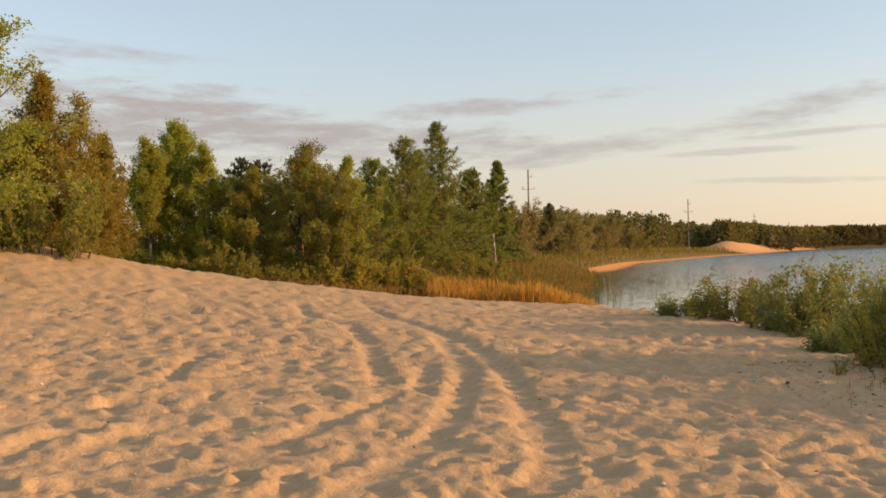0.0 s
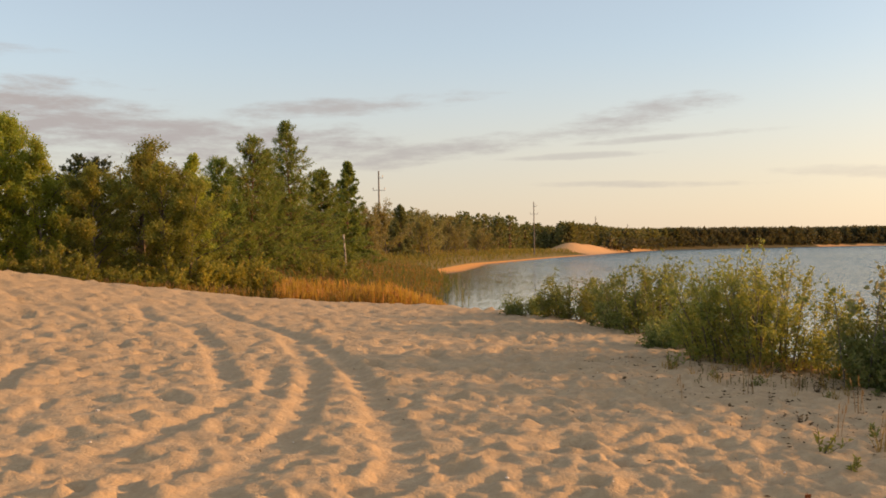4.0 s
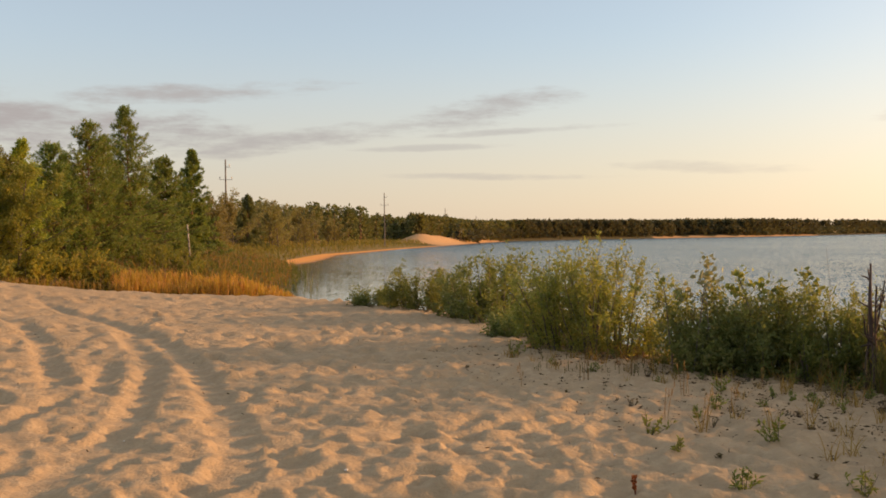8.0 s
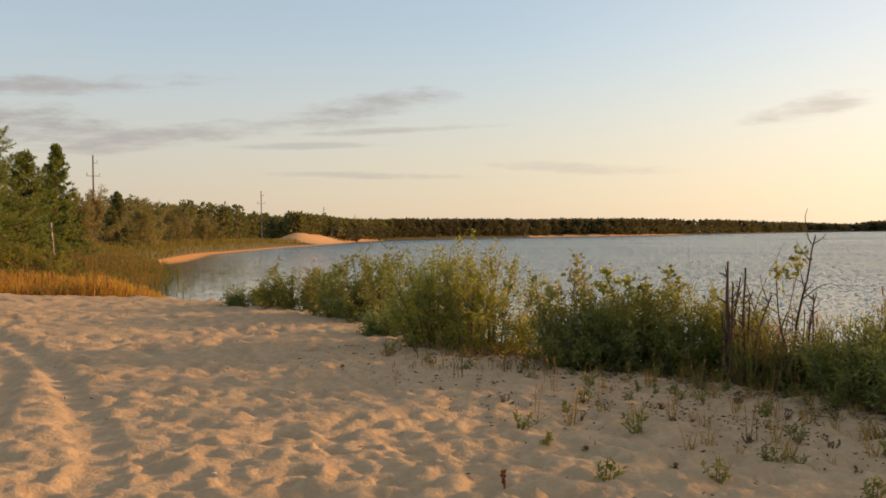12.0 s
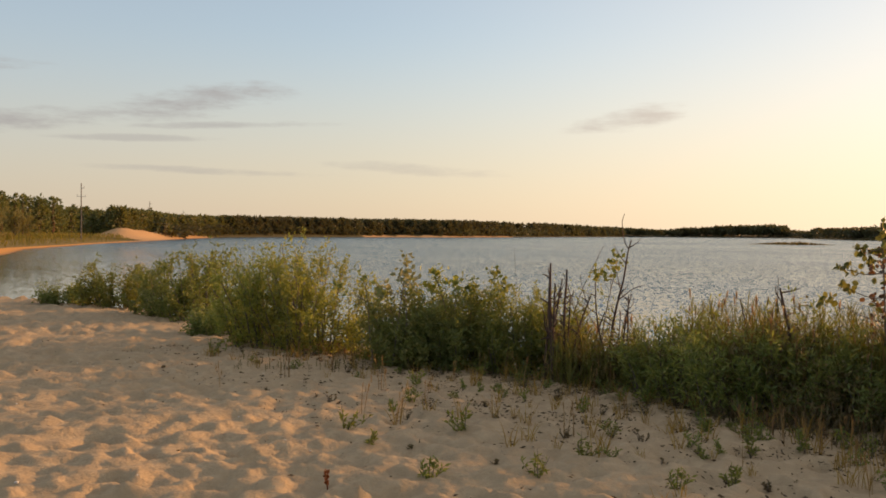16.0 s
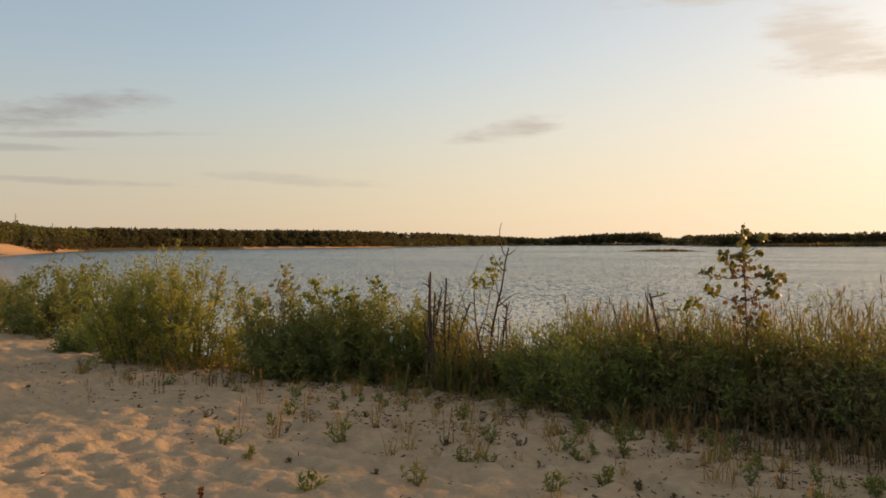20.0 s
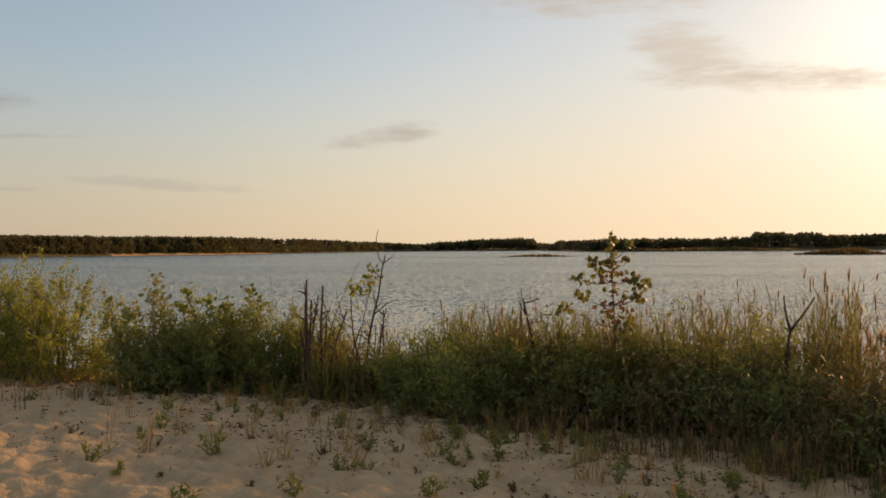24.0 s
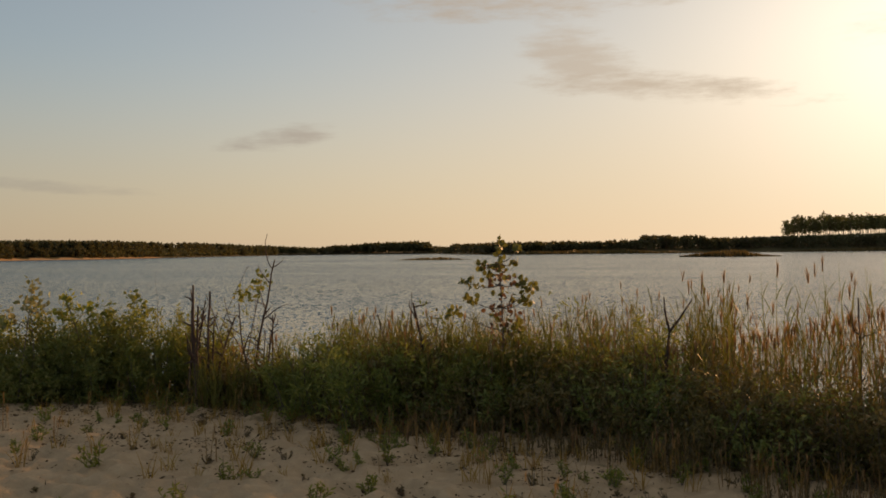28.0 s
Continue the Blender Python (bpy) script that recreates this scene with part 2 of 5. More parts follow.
def water_material():
    """Small wind waves as slopes of the surface, calmer in the lee of the shore."""
    m, n = material("lake_water")
    p = position(n)

    def vec(op, a, b=(0, 0, 0)):
        v = n.add("ShaderNodeVectorMath", None, i0=a, i1=b)
        v.operation = op
        return v.outputs[0]

    turn = n.add("ShaderNodeMapping", None, Vector=p, Rotation=(0, 0, radians(-45)), Scale=(1.0, 2.6, 1.0))
    turn.vector_type = "TEXTURE"
    wind = turn.outputs[0]
    xyz = n.add("ShaderNodeSeparateXYZ", None, i0=p)
    lee = n.smooth(n.math("SUBTRACT", xyz.outputs[0], n.math("MULTIPLY", xyz.outputs[1], 0.12)), 3.0, 42.0, 0.016, 1.0)
    gust = n.smooth(n.noise(0.02, 3, 0.55, p), 0.35, 0.65, 0.75, 1.05)
    tilt = None
    for scale, slope in ((2.0, 0.9), (5.5, 2.3), (13.0, 3.6)):
        w = vec("MULTIPLY", vec("SUBTRACT", n.noise(scale, 2, 0.5, wind, 1), (0.5, 0.5, 0.5)), (slope, slope, 0))
        tilt = w if tilt is None else vec("ADD", tilt, w)
    tilt = vec("MULTIPLY", tilt, n.math("MULTIPLY", lee, gust))
    normal = vec("NORMALIZE", vec("ADD", tilt, (0, 0, 1)))
    streak = n.noise(0.05, 4, 0.6, n.add("ShaderNodeMapping", None, Vector=p, Scale=(1.0, 0.2, 1.0)).outputs[0])
    rough = n.math("MULTIPLY", n.smooth(lee, 0.016, 1.0, 0.085, 0.18), n.math("ADD", n.math("MULTIPLY", streak, 1.2), 0.4))
    b = n.add("ShaderNodeBsdfPrincipled", None, Base_Color=(0.022, 0.06, 0.075, 1), Roughness=rough, IOR=1.333, Normal=normal)
    b.inputs["Specular IOR Level"].default_value = 0.37
    finish(n, b)
    return m


def leaf_material(name, a, b, c, through_light=0.52, gloss=0.30):
    """Leaves of mixed tone: three colours by leaf, light passing through."""
    m, n = material(name)
    g = n.add("ShaderNodeNewGeometry")
    r = g.outputs["Random Per Island"]
    o = n.add("ShaderNodeObjectInfo").outputs["Random"]
    col = n.ramp(r, (0.0, a), (0.55, b), (1.0, c))
    patch = n.noise(1.3, 3, 0.6, g.outputs["Position"])
    col = n.mix(n.smooth(patch, 0.35, 0.7, 0.0, 0.45), col, a)
    hsv = n.add("ShaderNodeHueSaturation", None, Color=col, Hue=n.math("ADD", n.math("MULTIPLY", o, 0.03), 0.485),
                Value=n.math("ADD", n.math("MULTIPLY", o, 0.3), 0.85)).outputs[0]
    d = n.add("ShaderNodeBsdfPrincipled", None, Base_Color=hsv, Roughness=0.5)
    d.inputs["Specular IOR Level"].default_value = gloss
    t = n.add("ShaderNodeBsdfTranslucent", None, Color=n.mix(0.35, hsv, (min(b[0] * 3.4, 0.8), min(b[1] * 3.0, 0.8), b[2] * 1.2)))
    finish(n, n.add("ShaderNodeMixShader", None, i0=through_light, i1=d, i2=t))
    return m


def bark_material(name, a, b, scale=9.0, stretch=0.25, rough=0.9):
    m, n = material(name)
    p = n.add("ShaderNodeTexCoord").outputs["Object"]
    q = n.add("ShaderNodeMapping", None, Vector=p, Scale=(1, 1, stretch)).outputs[0]
    t = n.noise(scale, 5, 0.65, q)
    col = n.mix(n.smooth(t, 0.35, 0.65), a, b)
    bump = n.add("ShaderNodeBump", None, Strength=0.6, Distance=0.01, Height=t)
    finish(n, n.add("ShaderNodeBsdfPrincipled", None, Base_Color=col, Roughness=rough, Normal=bump))
    return m


M_SHEET = sheet_material()
M_WATER = water_material()
M_BIRCH_LEAF = leaf_material("birch_leaves", (0.13, 0.175, 0.036), (0.235, 0.275, 0.05), (0.40, 0.35, 0.068))
M_ASPEN_LEAF = leaf_material("aspen_leaves", (0.13, 0.145, 0.034), (0.235, 0.22, 0.048), (0.40, 0.28, 0.06))
M_ALDER_LEAF = leaf_material("alder_leaves", (0.10, 0.122, 0.029), (0.175, 0.184, 0.043), (0.32, 0.25, 0.064))
M_WILLOW_LEAF = leaf_material("willow_leaves", (0.11, 0.155, 0.04), (0.21, 0.245, 0.06), (0.36, 0.33, 0.09))
M_GREY_WILLOW_LEAF = leaf_material("grey_willow_leaves", (0.088, 0.12, 0.042), (0.158, 0.188, 0.058), (0.28, 0.265, 0.094), 0.40)
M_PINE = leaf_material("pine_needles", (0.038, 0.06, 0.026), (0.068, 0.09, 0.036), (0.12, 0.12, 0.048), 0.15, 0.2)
# lighter than pine_needles: the air haze over distant woods is put into the colour
M_FAR_PINE = leaf_material("hazed_pine_crowns", (0.075, 0.09, 0.036), (0.125, 0.132, 0.05), (0.20, 0.175, 0.065), 0.3, 0.2)
# dull, browned needles: aerial haze across the lake painted into the leaf colour
M_SHORE_PINE = leaf_material("hazed_shore_pine_crowns", (0.05, 0.056, 0.03), (0.085, 0.082, 0.042), (0.135, 0.11, 0.055), 0.25, 0.15)
M_PALE_LEAF = leaf_material("pale_downy_leaves", (0.13, 0.15, 0.08), (0.22, 0.22, 0.12), (0.34, 0.28, 0.16), 0.3)
M_SAPLING_LEAF = leaf_material("young_aspen_leaves", (0.075, 0.085, 0.027), (0.125, 0.13, 0.04), (0.19, 0.16, 0.055), 0.4)
M_RUSTY_LEAF = leaf_material("rusty_young_leaves", (0.075, 0.045, 0.028), (0.125, 0.07, 0.042), (0.19, 0.11, 0.065), 0.3)
M_PALE_WILLOW_LEAF = leaf_material("pale_far_willow_leaves", (0.13, 0.125, 0.045), (0.20, 0.18, 0.065), (0.29, 0.24, 0.095), 0.4)
M_REED = leaf_material("reed_blades", (0.065, 0.09, 0.026), (0.12, 0.135, 0.036), (0.21, 0.17, 0.055), 0.45, 0.25)
M_STRAW = leaf_material("dry_reed_straw", (0.34, 0.165, 0.036), (0.54, 0.28, 0.06), (0.64, 0.39, 0.10), 0.42, 0.2)
M_GRASS = leaf_material("meadow_grass", (0.13, 0.10, 0.03), (0.24, 0.16, 0.045), (0.40, 0.22, 0.08), 0.45, 0.2)
M_MEADOW = leaf_material("olive_meadow_grass", (0.085, 0.095, 0.024), (0.16, 0.145, 0.036), (0.30, 0.195, 0.06), 0.42, 0.2)
M_SCRUB = leaf_material("dark_shore_scrub", (0.074, 0.07, 0.028), (0.13, 0.112, 0.042), (0.22, 0.152, 0.062), 0.3)
M_LITTER_GRASS = leaf_material("withered_grass", (0.06, 0.05, 0.025), (0.11, 0.085, 0.042), (0.19, 0.13, 0.07), 0.3)
M_PLUME = leaf_material("seed_plumes", (0.13, 0.085, 0.055), (0.21, 0.14, 0.085), (0.30, 0.21, 0.13), 0.45, 0.1)
M_RUST = leaf_material("rusty_sorrel", (0.13, 0.035, 0.018), (0.20, 0.06, 0.025), (0.26, 0.11, 0.05), 0.3, 0.1)
M_BIRCH_BARK = bark_material("birch_bark", (0.55, 0.50, 0.43), (0.08, 0.065, 0.055), 7.0, 0.5)
M_PINE_BARK = bark_material("pine_bark", (0.20, 0.10, 0.055), (0.09, 0.055, 0.036))
M_GREY_BARK = bark_material("grey_bark", (0.16, 0.13, 0.10), (0.08, 0.065, 0.05))
M_DEAD = bark_material("dead_wood", (0.10, 0.062, 0.046), (0.04, 0.026, 0.02), 14, 0.2)
M_POLE = bark_material("weathered_pole", (0.20, 0.17, 0.14), (0.12, 0.10, 0.085), 12, 0.1)
M_WHITE = bark_material("white_paint", (0.75, 0.72, 0.66), (0.5, 0.46, 0.4), 20, 0.3)
M_STEEL = bark_material("galvanised_steel", (0.30, 0.29, 0.28), (0.22, 0.21, 0.2), 20, 1.0, 0.5)
M_LITTER = leaf_material("leaf_litter", (0.045, 0.032, 0.02), (0.09, 0.062, 0.035), (0.20, 0.14, 0.075), 0.1, 0.1)
M_STONE = bark_material("pale_pebble", (0.75, 0.70, 0.62), (0.55, 0.50, 0.44), 30, 1.0)
M_SHORE_WILLOW_LEAF = leaf_material("shore_willow_leaves", (0.085, 0.115, 0.034), (0.155, 0.18, 0.048), (0.27, 0.25, 0.07), 0.42)
M_SHORE_REED = leaf_material("shore_reed_blades", (0.066, 0.082, 0.022), (0.125, 0.128, 0.032), (0.215, 0.168, 0.05), 0.36, 0.2)
M_BROWN_REED = leaf_material("brown_reed_stalks", (0.12, 0.075, 0.036), (0.20, 0.13, 0.06), (0.29, 0.20, 0.095), 0.35, 0.2)
M_YELLOW_WILLOW_LEAF = leaf_material("yellow_willow_leaves", (0.115, 0.145, 0.036), (0.20, 0.22, 0.052), (0.33, 0.285, 0.085), 0.45)
M_SHOOT_LEAF = leaf_material("green_shoot_leaves", (0.08, 0.112, 0.03), (0.15, 0.178, 0.045), (0.26, 0.245, 0.068), 0.45)
# warm third tone paints low sunlight on the shoot tips into the needles
M_NEAR_PINE = leaf_material("sun_tipped_pine_needles", (0.074, 0.126, 0.034), (0.145, 0.19, 0.047), (0.30, 0.265, 0.068), 0.36, 0.2)
M_FAR_REED = leaf_material("far_reeds", (0.06, 0.05, 0.022), (0.10, 0.075, 0.03), (0.15, 0.11, 0.045), 0.3, 0.1)


# ---- ground and water ----
def lattice(shape, seed):
    return np.random.default_rng(seed).random(shape)


def vnoise(x, y, scale, seed):
    """Smooth value noise in -0.5..0.5 at that many cells a metre."""
    g = lattice((256, 256), seed)
    u, v = x * scale, y * scale
    i, j = np.floor(u).astype(int), np.floor(v).astype(int)
    a, b = u - i, v - j
    a, b = a * a * (3 - 2 * a), b * b * (3 - 2 * b)
    i0, j0, i1, j1 = i % 256, j % 256, (i + 1) % 256, (j + 1) % 256
    return (g[i0, j0] * (1 - a) + g[i1, j0] * a) * (1 - b) + (g[i0, j1] * (1 - a) + g[i1, j1] * a) * b - 0.5


# the lake's outline on the plan
LAKE = ((9.0, -400), (8.6, -40), (8.8, -8), (9.4, 0), (9.8, 4), (9.9, 8), (8.8, 12), (8.6, 17), (7.6, 22), (6.2, 26), (4.3, 28.5), (4.8, 33), (5.7, 36.5), (7.0, 43),
        (9.3, 56), (11, 69), (12.5, 77), (15.5, 84), (18.5, 94), (24, 114), (45, 160), (67, 202), (81, 229), (107, 280), (138, 332), (175, 360), (214, 379),
        (263, 408), (300, 410), (386, 460), (525, 555), (680, 634), (762, 617), (800, 530), (595, 369), (526, 310), (492, 267), (521, 243), (532, 204), (600, 165),
        (640, 90), (600, -60), (420, -400))


def lake_distance(x, y):
    """Metres to the shore: positive on land, negative over the lake."""
    best = np.full(x.shape, 1e9)
    inside = np.zeros(x.shape, bool)
    for (ax, ay), (bx, by) in zip(LAKE, LAKE[1:] + LAKE[:1]):
        dx, dy = bx - ax, by - ay
        t = np.clip(((x - ax) * dx + (y - ay) * dy) / (dx * dx + dy * dy), 0, 1)
        best = np.minimum(best, np.hypot(x - ax - t * dx, y - ay - t * dy))
        cross = (ay > y) != (by > y)
        inside ^= cross & (x < dx * (y - ay) / (dy if dy else 1e-9) + ax)
    return np.where(inside, -best, best)


def soft(v, k=1.0):
    return np.logaddexp(0, v * k) / k


def smoothstep(lo, hi, v):
    t = np.clip((v - lo) / (hi - lo), 0, 1)
    return t * t * (3 - 2 * t)


def bump_at(x, y, cx, cy, rx, ry, turn=0.0):
    c, s = math.cos(radians(turn)), math.sin(radians(turn))
    u, v = (x - cx) * c + (y - cy) * s, -(x - cx) * s + (y - cy) * c
    return np.exp(-(u / rx) ** 2 - (v / ry) ** 2)


def height(x, y):
    """Ground level without footprints."""
    x, y = np.asarray(x, float), np.asarray(y, float)
    r = np.hypot(x, y)
    d = lake_distance(x, y)
    yy = np.clip(y, 0, 29)
    beach = 0.62 + 0.13 * (yy / 28) ** 1.5 * soft(-(x - 1), 0.8) * (1 - 0.55 * smoothstep(29, 42, y)) - 0.012 * np.clip(x, 0, 8)
    beach = np.where(x < -25, np.minimum(beach, 4.0), beach)
    wood = 0.75 + 0.9 * smoothstep(0, -60, x - 0.15 * y)
    land = beach + (wood - beach) * smoothstep(31, 60, r)
    near = smoothstep(60, 20, r)
    bank = np.where(y < 27, 0.30, 0.08)
    bank = bank * near + (0.085 + 0.10 * smoothstep(240, 330, r)) * (1 - near)
    z = np.minimum(land, 0.015 + np.clip(d, 0, None) * bank)
    far = smoothstep(250, 330, r)
    z = z + far * (smoothstep(2, 14, d) * 2.2 + smoothstep(10, 120, d) * 1.5)
    # the high bank with pines and the sand heaps on the north shore
    z = z + 7.5 * bump_at(x, y, 720, 50, 75, 85) * smoothstep(4, 30, d)
    z = z + (1.75 * bump_at(x, y, 68.5, 227, 4.5, 8, -20) + 1.7 * bump_at(x, y, 77, 240, 5, 15, -24) + 2.0 * bump_at(x, y, 98, 280, 6, 26, -24)) * smoothstep(0, 5, d)
    z = z + 0.42 * bump_at(x, y, -13.5, 25.5, 4.5, 6, 0)
    z = np.where(d < 0, -0.03 + np.maximum(d * 0.10, -2.5), z)
    return z


def cover_at(x, y):
    """0 bare sand, 1 grown over; beside the reeds the litter also darkens the sand as painted shade."""
    r = np.hypot(x, y)
    d = lake_distance(x, y)
    edge = 28.6 + 0.6 * np.sin(x * 0.9) + 4.0 * smoothstep(-9, -14, x)
    c = smoothstep(-1.2, 1.2, y - edge)
    c = np.maximum(c, smoothstep(-16, -22, x) * smoothstep(16, 24, y))
    # real litter by the belt, spread wider to paint its shade onto the sand
    c = np.maximum(c, 0.22 * smoothstep(2.6, 5.0, x + 0.06 * (y - 6)) * (y < 10) * smoothstep(-30, -3, y))
    c = np.maximum(c, 0.45 * smoothstep(5.2, 7.4, x + 0.06 * (y - 6)) * (y < 27) * smoothstep(-30, -3, y))
    strip = smoothstep(2.2, 0.6, d - 1.1 * smoothstep(150, 90, r)) * smoothstep(74, 80, r) * smoothstep(250, 205, r) * (d > -3)
    heaps = bump_at(x, y, 69, 226, 8, 13, -20) + bump_at(x, y, 79, 242, 10, 26, -22) + bump_at(x, y, 97, 278, 9, 30, -22)
    path = bump_at(x, y, -11.5, 31, 2.6, 10, 20) + bump_at(x, y, -14.5, 27, 4, 4)
    c = c * (1 - np.clip(strip, 0, 1)) * (1 - np.clip(heaps * 1.6, 0, 1)) * (1 - np.clip(path, 0, 1))
    far = smoothstep(260, 330, r) * smoothstep(5, 2, d) * smoothstep(0.0, 0.12, vnoise(x, y, 0.011, 71)) * (1 - smoothstep(560, 580, x))
    return np.clip(c * (1 - far), 0, 1)


# wheel ruts of a small four-wheeler, as plan curves, with width and depth
RUTS = (((-2.08, 23.6), (-1.28, 20.03), (-0.39, 17.88), (0.31, 15.28), (0.71, 12.68), (0.82, 10.25), (0.86, 8.59), (0.83, 7.38), (0.74, 6.17)),
        ((-0.06, 15.71), (0.25, 12.6), (0.19, 10.59), (0.03, 8.68), (-0.22, 7.26), (-0.45, 6.63), (-0.66, 5.96)),
        ((-3.37, 21.6), (-2.7, 18.91), (-1.87, 17.6), (-1.22, 14.75), (-0.94, 12.45), (-0.7, 10.75)),
        ((-0.23, 12.2), (-0.3, 10.16)),
        ((-0.58, 9.78), (-1.03, 8.53), (-1.43, 7.36), (-1.71, 6.71), (-1.96, 6.07)),
        ((-3.2, 7.86), (-3.34, 7.44), (-3.35, 6.88)),
        ((-2.78, 7.65), (-2.78, 7.16), (-2.73, 6.8)),
        ((-3.38, 13.22), (-3.29, 11.62), (-3.12, 10.55)))
# narrow lines drawn through the sand
LINES = (((-5.81, 12.01), (-5.03, 12.81), (-4.25, 14.11), (-3.48, 15.27)),
        ((-7.68, 15.88), (-5.9, 16.31), (-4.03, 17.68), (-2.23, 18.8)),
        ((-2.56, 6.49), (-1.91, 6.53), (-1.6, 6.94)))


def curve_points(pts, step=0.05):
    """Catmull-Rom through the plan points."""
    p = np.array((pts[0],) + tuple(pts) + (pts[-1],), float)
    out = []
    for i in range(1, len(p) - 2):
        n = max(2, int(np.hypot(*(p[i + 1] - p[i])) / step))
        t = np.linspace(0, 1, n, endpoint=False)[:, None]
        a, b, c, e = p[i - 1], p[i], p[i + 1], p[i + 2]
        out.append(0.5 * (2 * b + (c - a) * t + (2 * a - 5 * b + 4 * c - e) * t ** 2 + (3 * b - a - 3 * c + e) * t ** 3))
    return np.concatenate(out)


def sheet_axes():
    fine_az = np.arange(-36, 92.01, 0.28)
    az_deg = np.concatenate((fine_az, np.arange(93.25, 323.5, 1.25)))
    rr = [0.02 + 0.055 * i for i in range(62)]
    while rr[-1] < 30:
        rr.append(rr[-1] * (1.0075 if rr[-1] < 14 else 1.009))
    while rr[-1] < 900:
        rr.append(rr[-1] * 1.02)
    while rr[-1] < 4500:
        rr.append(rr[-1] * 1.15)
    return np.radians(az_deg), np.array(rr)


def build_ground():
    azs, rs = sheet_axes()
    A, Rr = np.meshgrid(azs, rs)
    X, Y = Rr * np.sin(A), Rr * np.cos(A)
    Z = height(X, Y)
    # wind and trampling in the sand near by
    k = smoothstep(34, 24, Rr)
    sand = k * (1 - 0.6 * cover_at(X, Y)) * smoothstep(0.2, 1.2, lake_distance(X, Y))
    fine = A <= radians(92.1)
    gap = np.where(fine, 0.0, Rr * radians(1.25))

    def keep(per_metre):
        return smoothstep(0.75, 0.35, gap * per_metre)

    lump = (0.045 * vnoise(X, Y, 0.9, 3) * keep(0.9) + 0.032 * vnoise(X, Y, 2.1, 4) * keep(2.1) + 0.034 * vnoise(X + 0.4 * Y, Y, 4.3, 5) * keep(4.3)
            + 0.030 * vnoise(X, Y + 0.3 * X, 8.0, 6) * keep(8) + 0.018 * vnoise(X, Y, 15.0, 7) * keep(15))
    calm = smoothstep(3.0, 6.0, X - 0.12 * Y)
    ridge = 0.055 * np.abs(vnoise(0.35 * X + 0.6 * Y, 0.5 * X - 0.2 * Y, 1.6, 8)) - 0.02
    crest = 0.5 - np.abs(2 * vnoise(X + 0.25 * Y, 0.9 * Y, 5.2, 31)) + 0.5 * (0.5 - np.abs(2 * vnoise(X, Y - 0.2 * X, 10.5, 32)))
    right = smoothstep(0.5, 3.5, X - 0.05 * Y) * smoothstep(7.6, 6.2, X)
    lump *= 1 + 0.7 * smoothstep(-0.5, -4.0, X)
    rough = lump * (1 - 0.1 * right) + calm * ridge * 1.4 + (0.034 + 0.042 * right) * crest * keep(8.5)
    rough *= 0.86
    Z += sand * rough
    dent = np.zeros_like(Z)
    rng = np.random.default_rng(11)

    def window(px, py, reach):
        r0, a0 = math.hypot(px, py), math.atan2(px, py)
        i0, i1 = np.searchsorted(rs, (r0 - reach, r0 + reach))
        if r0 < reach * 1.5:
            return slice(max(i0, 0), i1), slice(0, len(azs))
        a0 += 2 * math.pi if a0 < azs[0] else 0.0
        j0, j1 = np.searchsorted(azs, (a0 - reach / r0, a0 + reach / r0))
        return slice(max(i0, 0), i1), slice(j0, j1)

    for step in range(13500):
        if step < 11000:
            rad, a = math.sqrt(rng.uniform(3.4 ** 2, 28.5 ** 2)), rng.uniform(-0.6, 1.5)
        else:
            rad, a = math.sqrt(rng.uniform(0.1, 9.0 ** 2)), rng.uniform(-math.pi, math.pi)
            if rad > 3.4 and -0.6 < a < 1.5:
                continue
        px, py = rad * math.sin(a), rad * math.cos(a)
        if px > 7.4 + rng.normal() * 0.4:
            continue
        w = window(px, py, 0.55)
        turn, size = rng.uniform(0, 6.3), rng.uniform(0.75, 1.3)
        c, s = math.cos(turn), math.sin(turn)
        dx, dy = X[w] - px, Y[w] - py
        u, v = (dx * c + dy * s) / (0.17 * size), (-dx * s + dy * c) / (0.095 * size)
        q = u * u + v * v
        deep = rng.uniform(0.01, 0.034) * (1 + 0.5 * float(smoothstep(8, 20, np.array(rad))))
        dent[w] += deep * (-np.exp(-q ** 1.4) + 0.55 * np.exp(-(np.sqrt(q) - 1.55) ** 2 / 0.16) * (0.5 + 0.5 * np.tanh(u)))
    dent *= smoothstep(0.22, 0.12, gap)
    Z += sand * np.clip(dent, -0.085, 0.06)
    rut = np.zeros_like(Z)
    for n, pts in enumerate(RUTS + LINES):
        wide, deep = (0.155, 0.046) if n < 3 else (0.13, 0.038)
        if n >= len(RUTS):
            wide, deep = 0.05, 0.015
        line = curve_points(pts)
        for px, py in line:
            w = window(px, py, 0.55)
            d2 = (X[w] - px) ** 2 + (Y[w] - py) ** 2
            rut[w] = np.maximum(rut[w], np.exp(-d2 / wide ** 2 / 2))
        rut *= 0.9 + 0.3 * vnoise(X, Y, 1.3, 61 + n)
        deep = deep * (0.6 + 0.65 * smoothstep(5.5, 9.5, Rr)) * (1 + 0.4 * vnoise(X, Y, 2.6, 81 + n))
        trough = smoothstep(0.25, 0.9, rut)
        rim = smoothstep(0.02, 0.2, rut) * (1 - smoothstep(0.2, 0.55, rut))
        Z += sand * (0.05 * deep * rim - deep * trough - 0.85 * trough * np.clip(dent, -0.085, 0.06) - 0.6 * trough * rough)
        rut[:] = 0
    verts = np.stack((X, Y, Z), -1).reshape(-1, 3)
    nr, nc = X.shape
    i = np.arange(nr - 1)[:, None] * nc
    j = np.arange(nc)[None]
    j2 = (j + 1) % nc
    faces = np.stack((i + j, i + nc + j, i + nc + j2, i + j2), -1).reshape(-1, 4)[:, ::-1]
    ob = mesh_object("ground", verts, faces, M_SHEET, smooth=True)
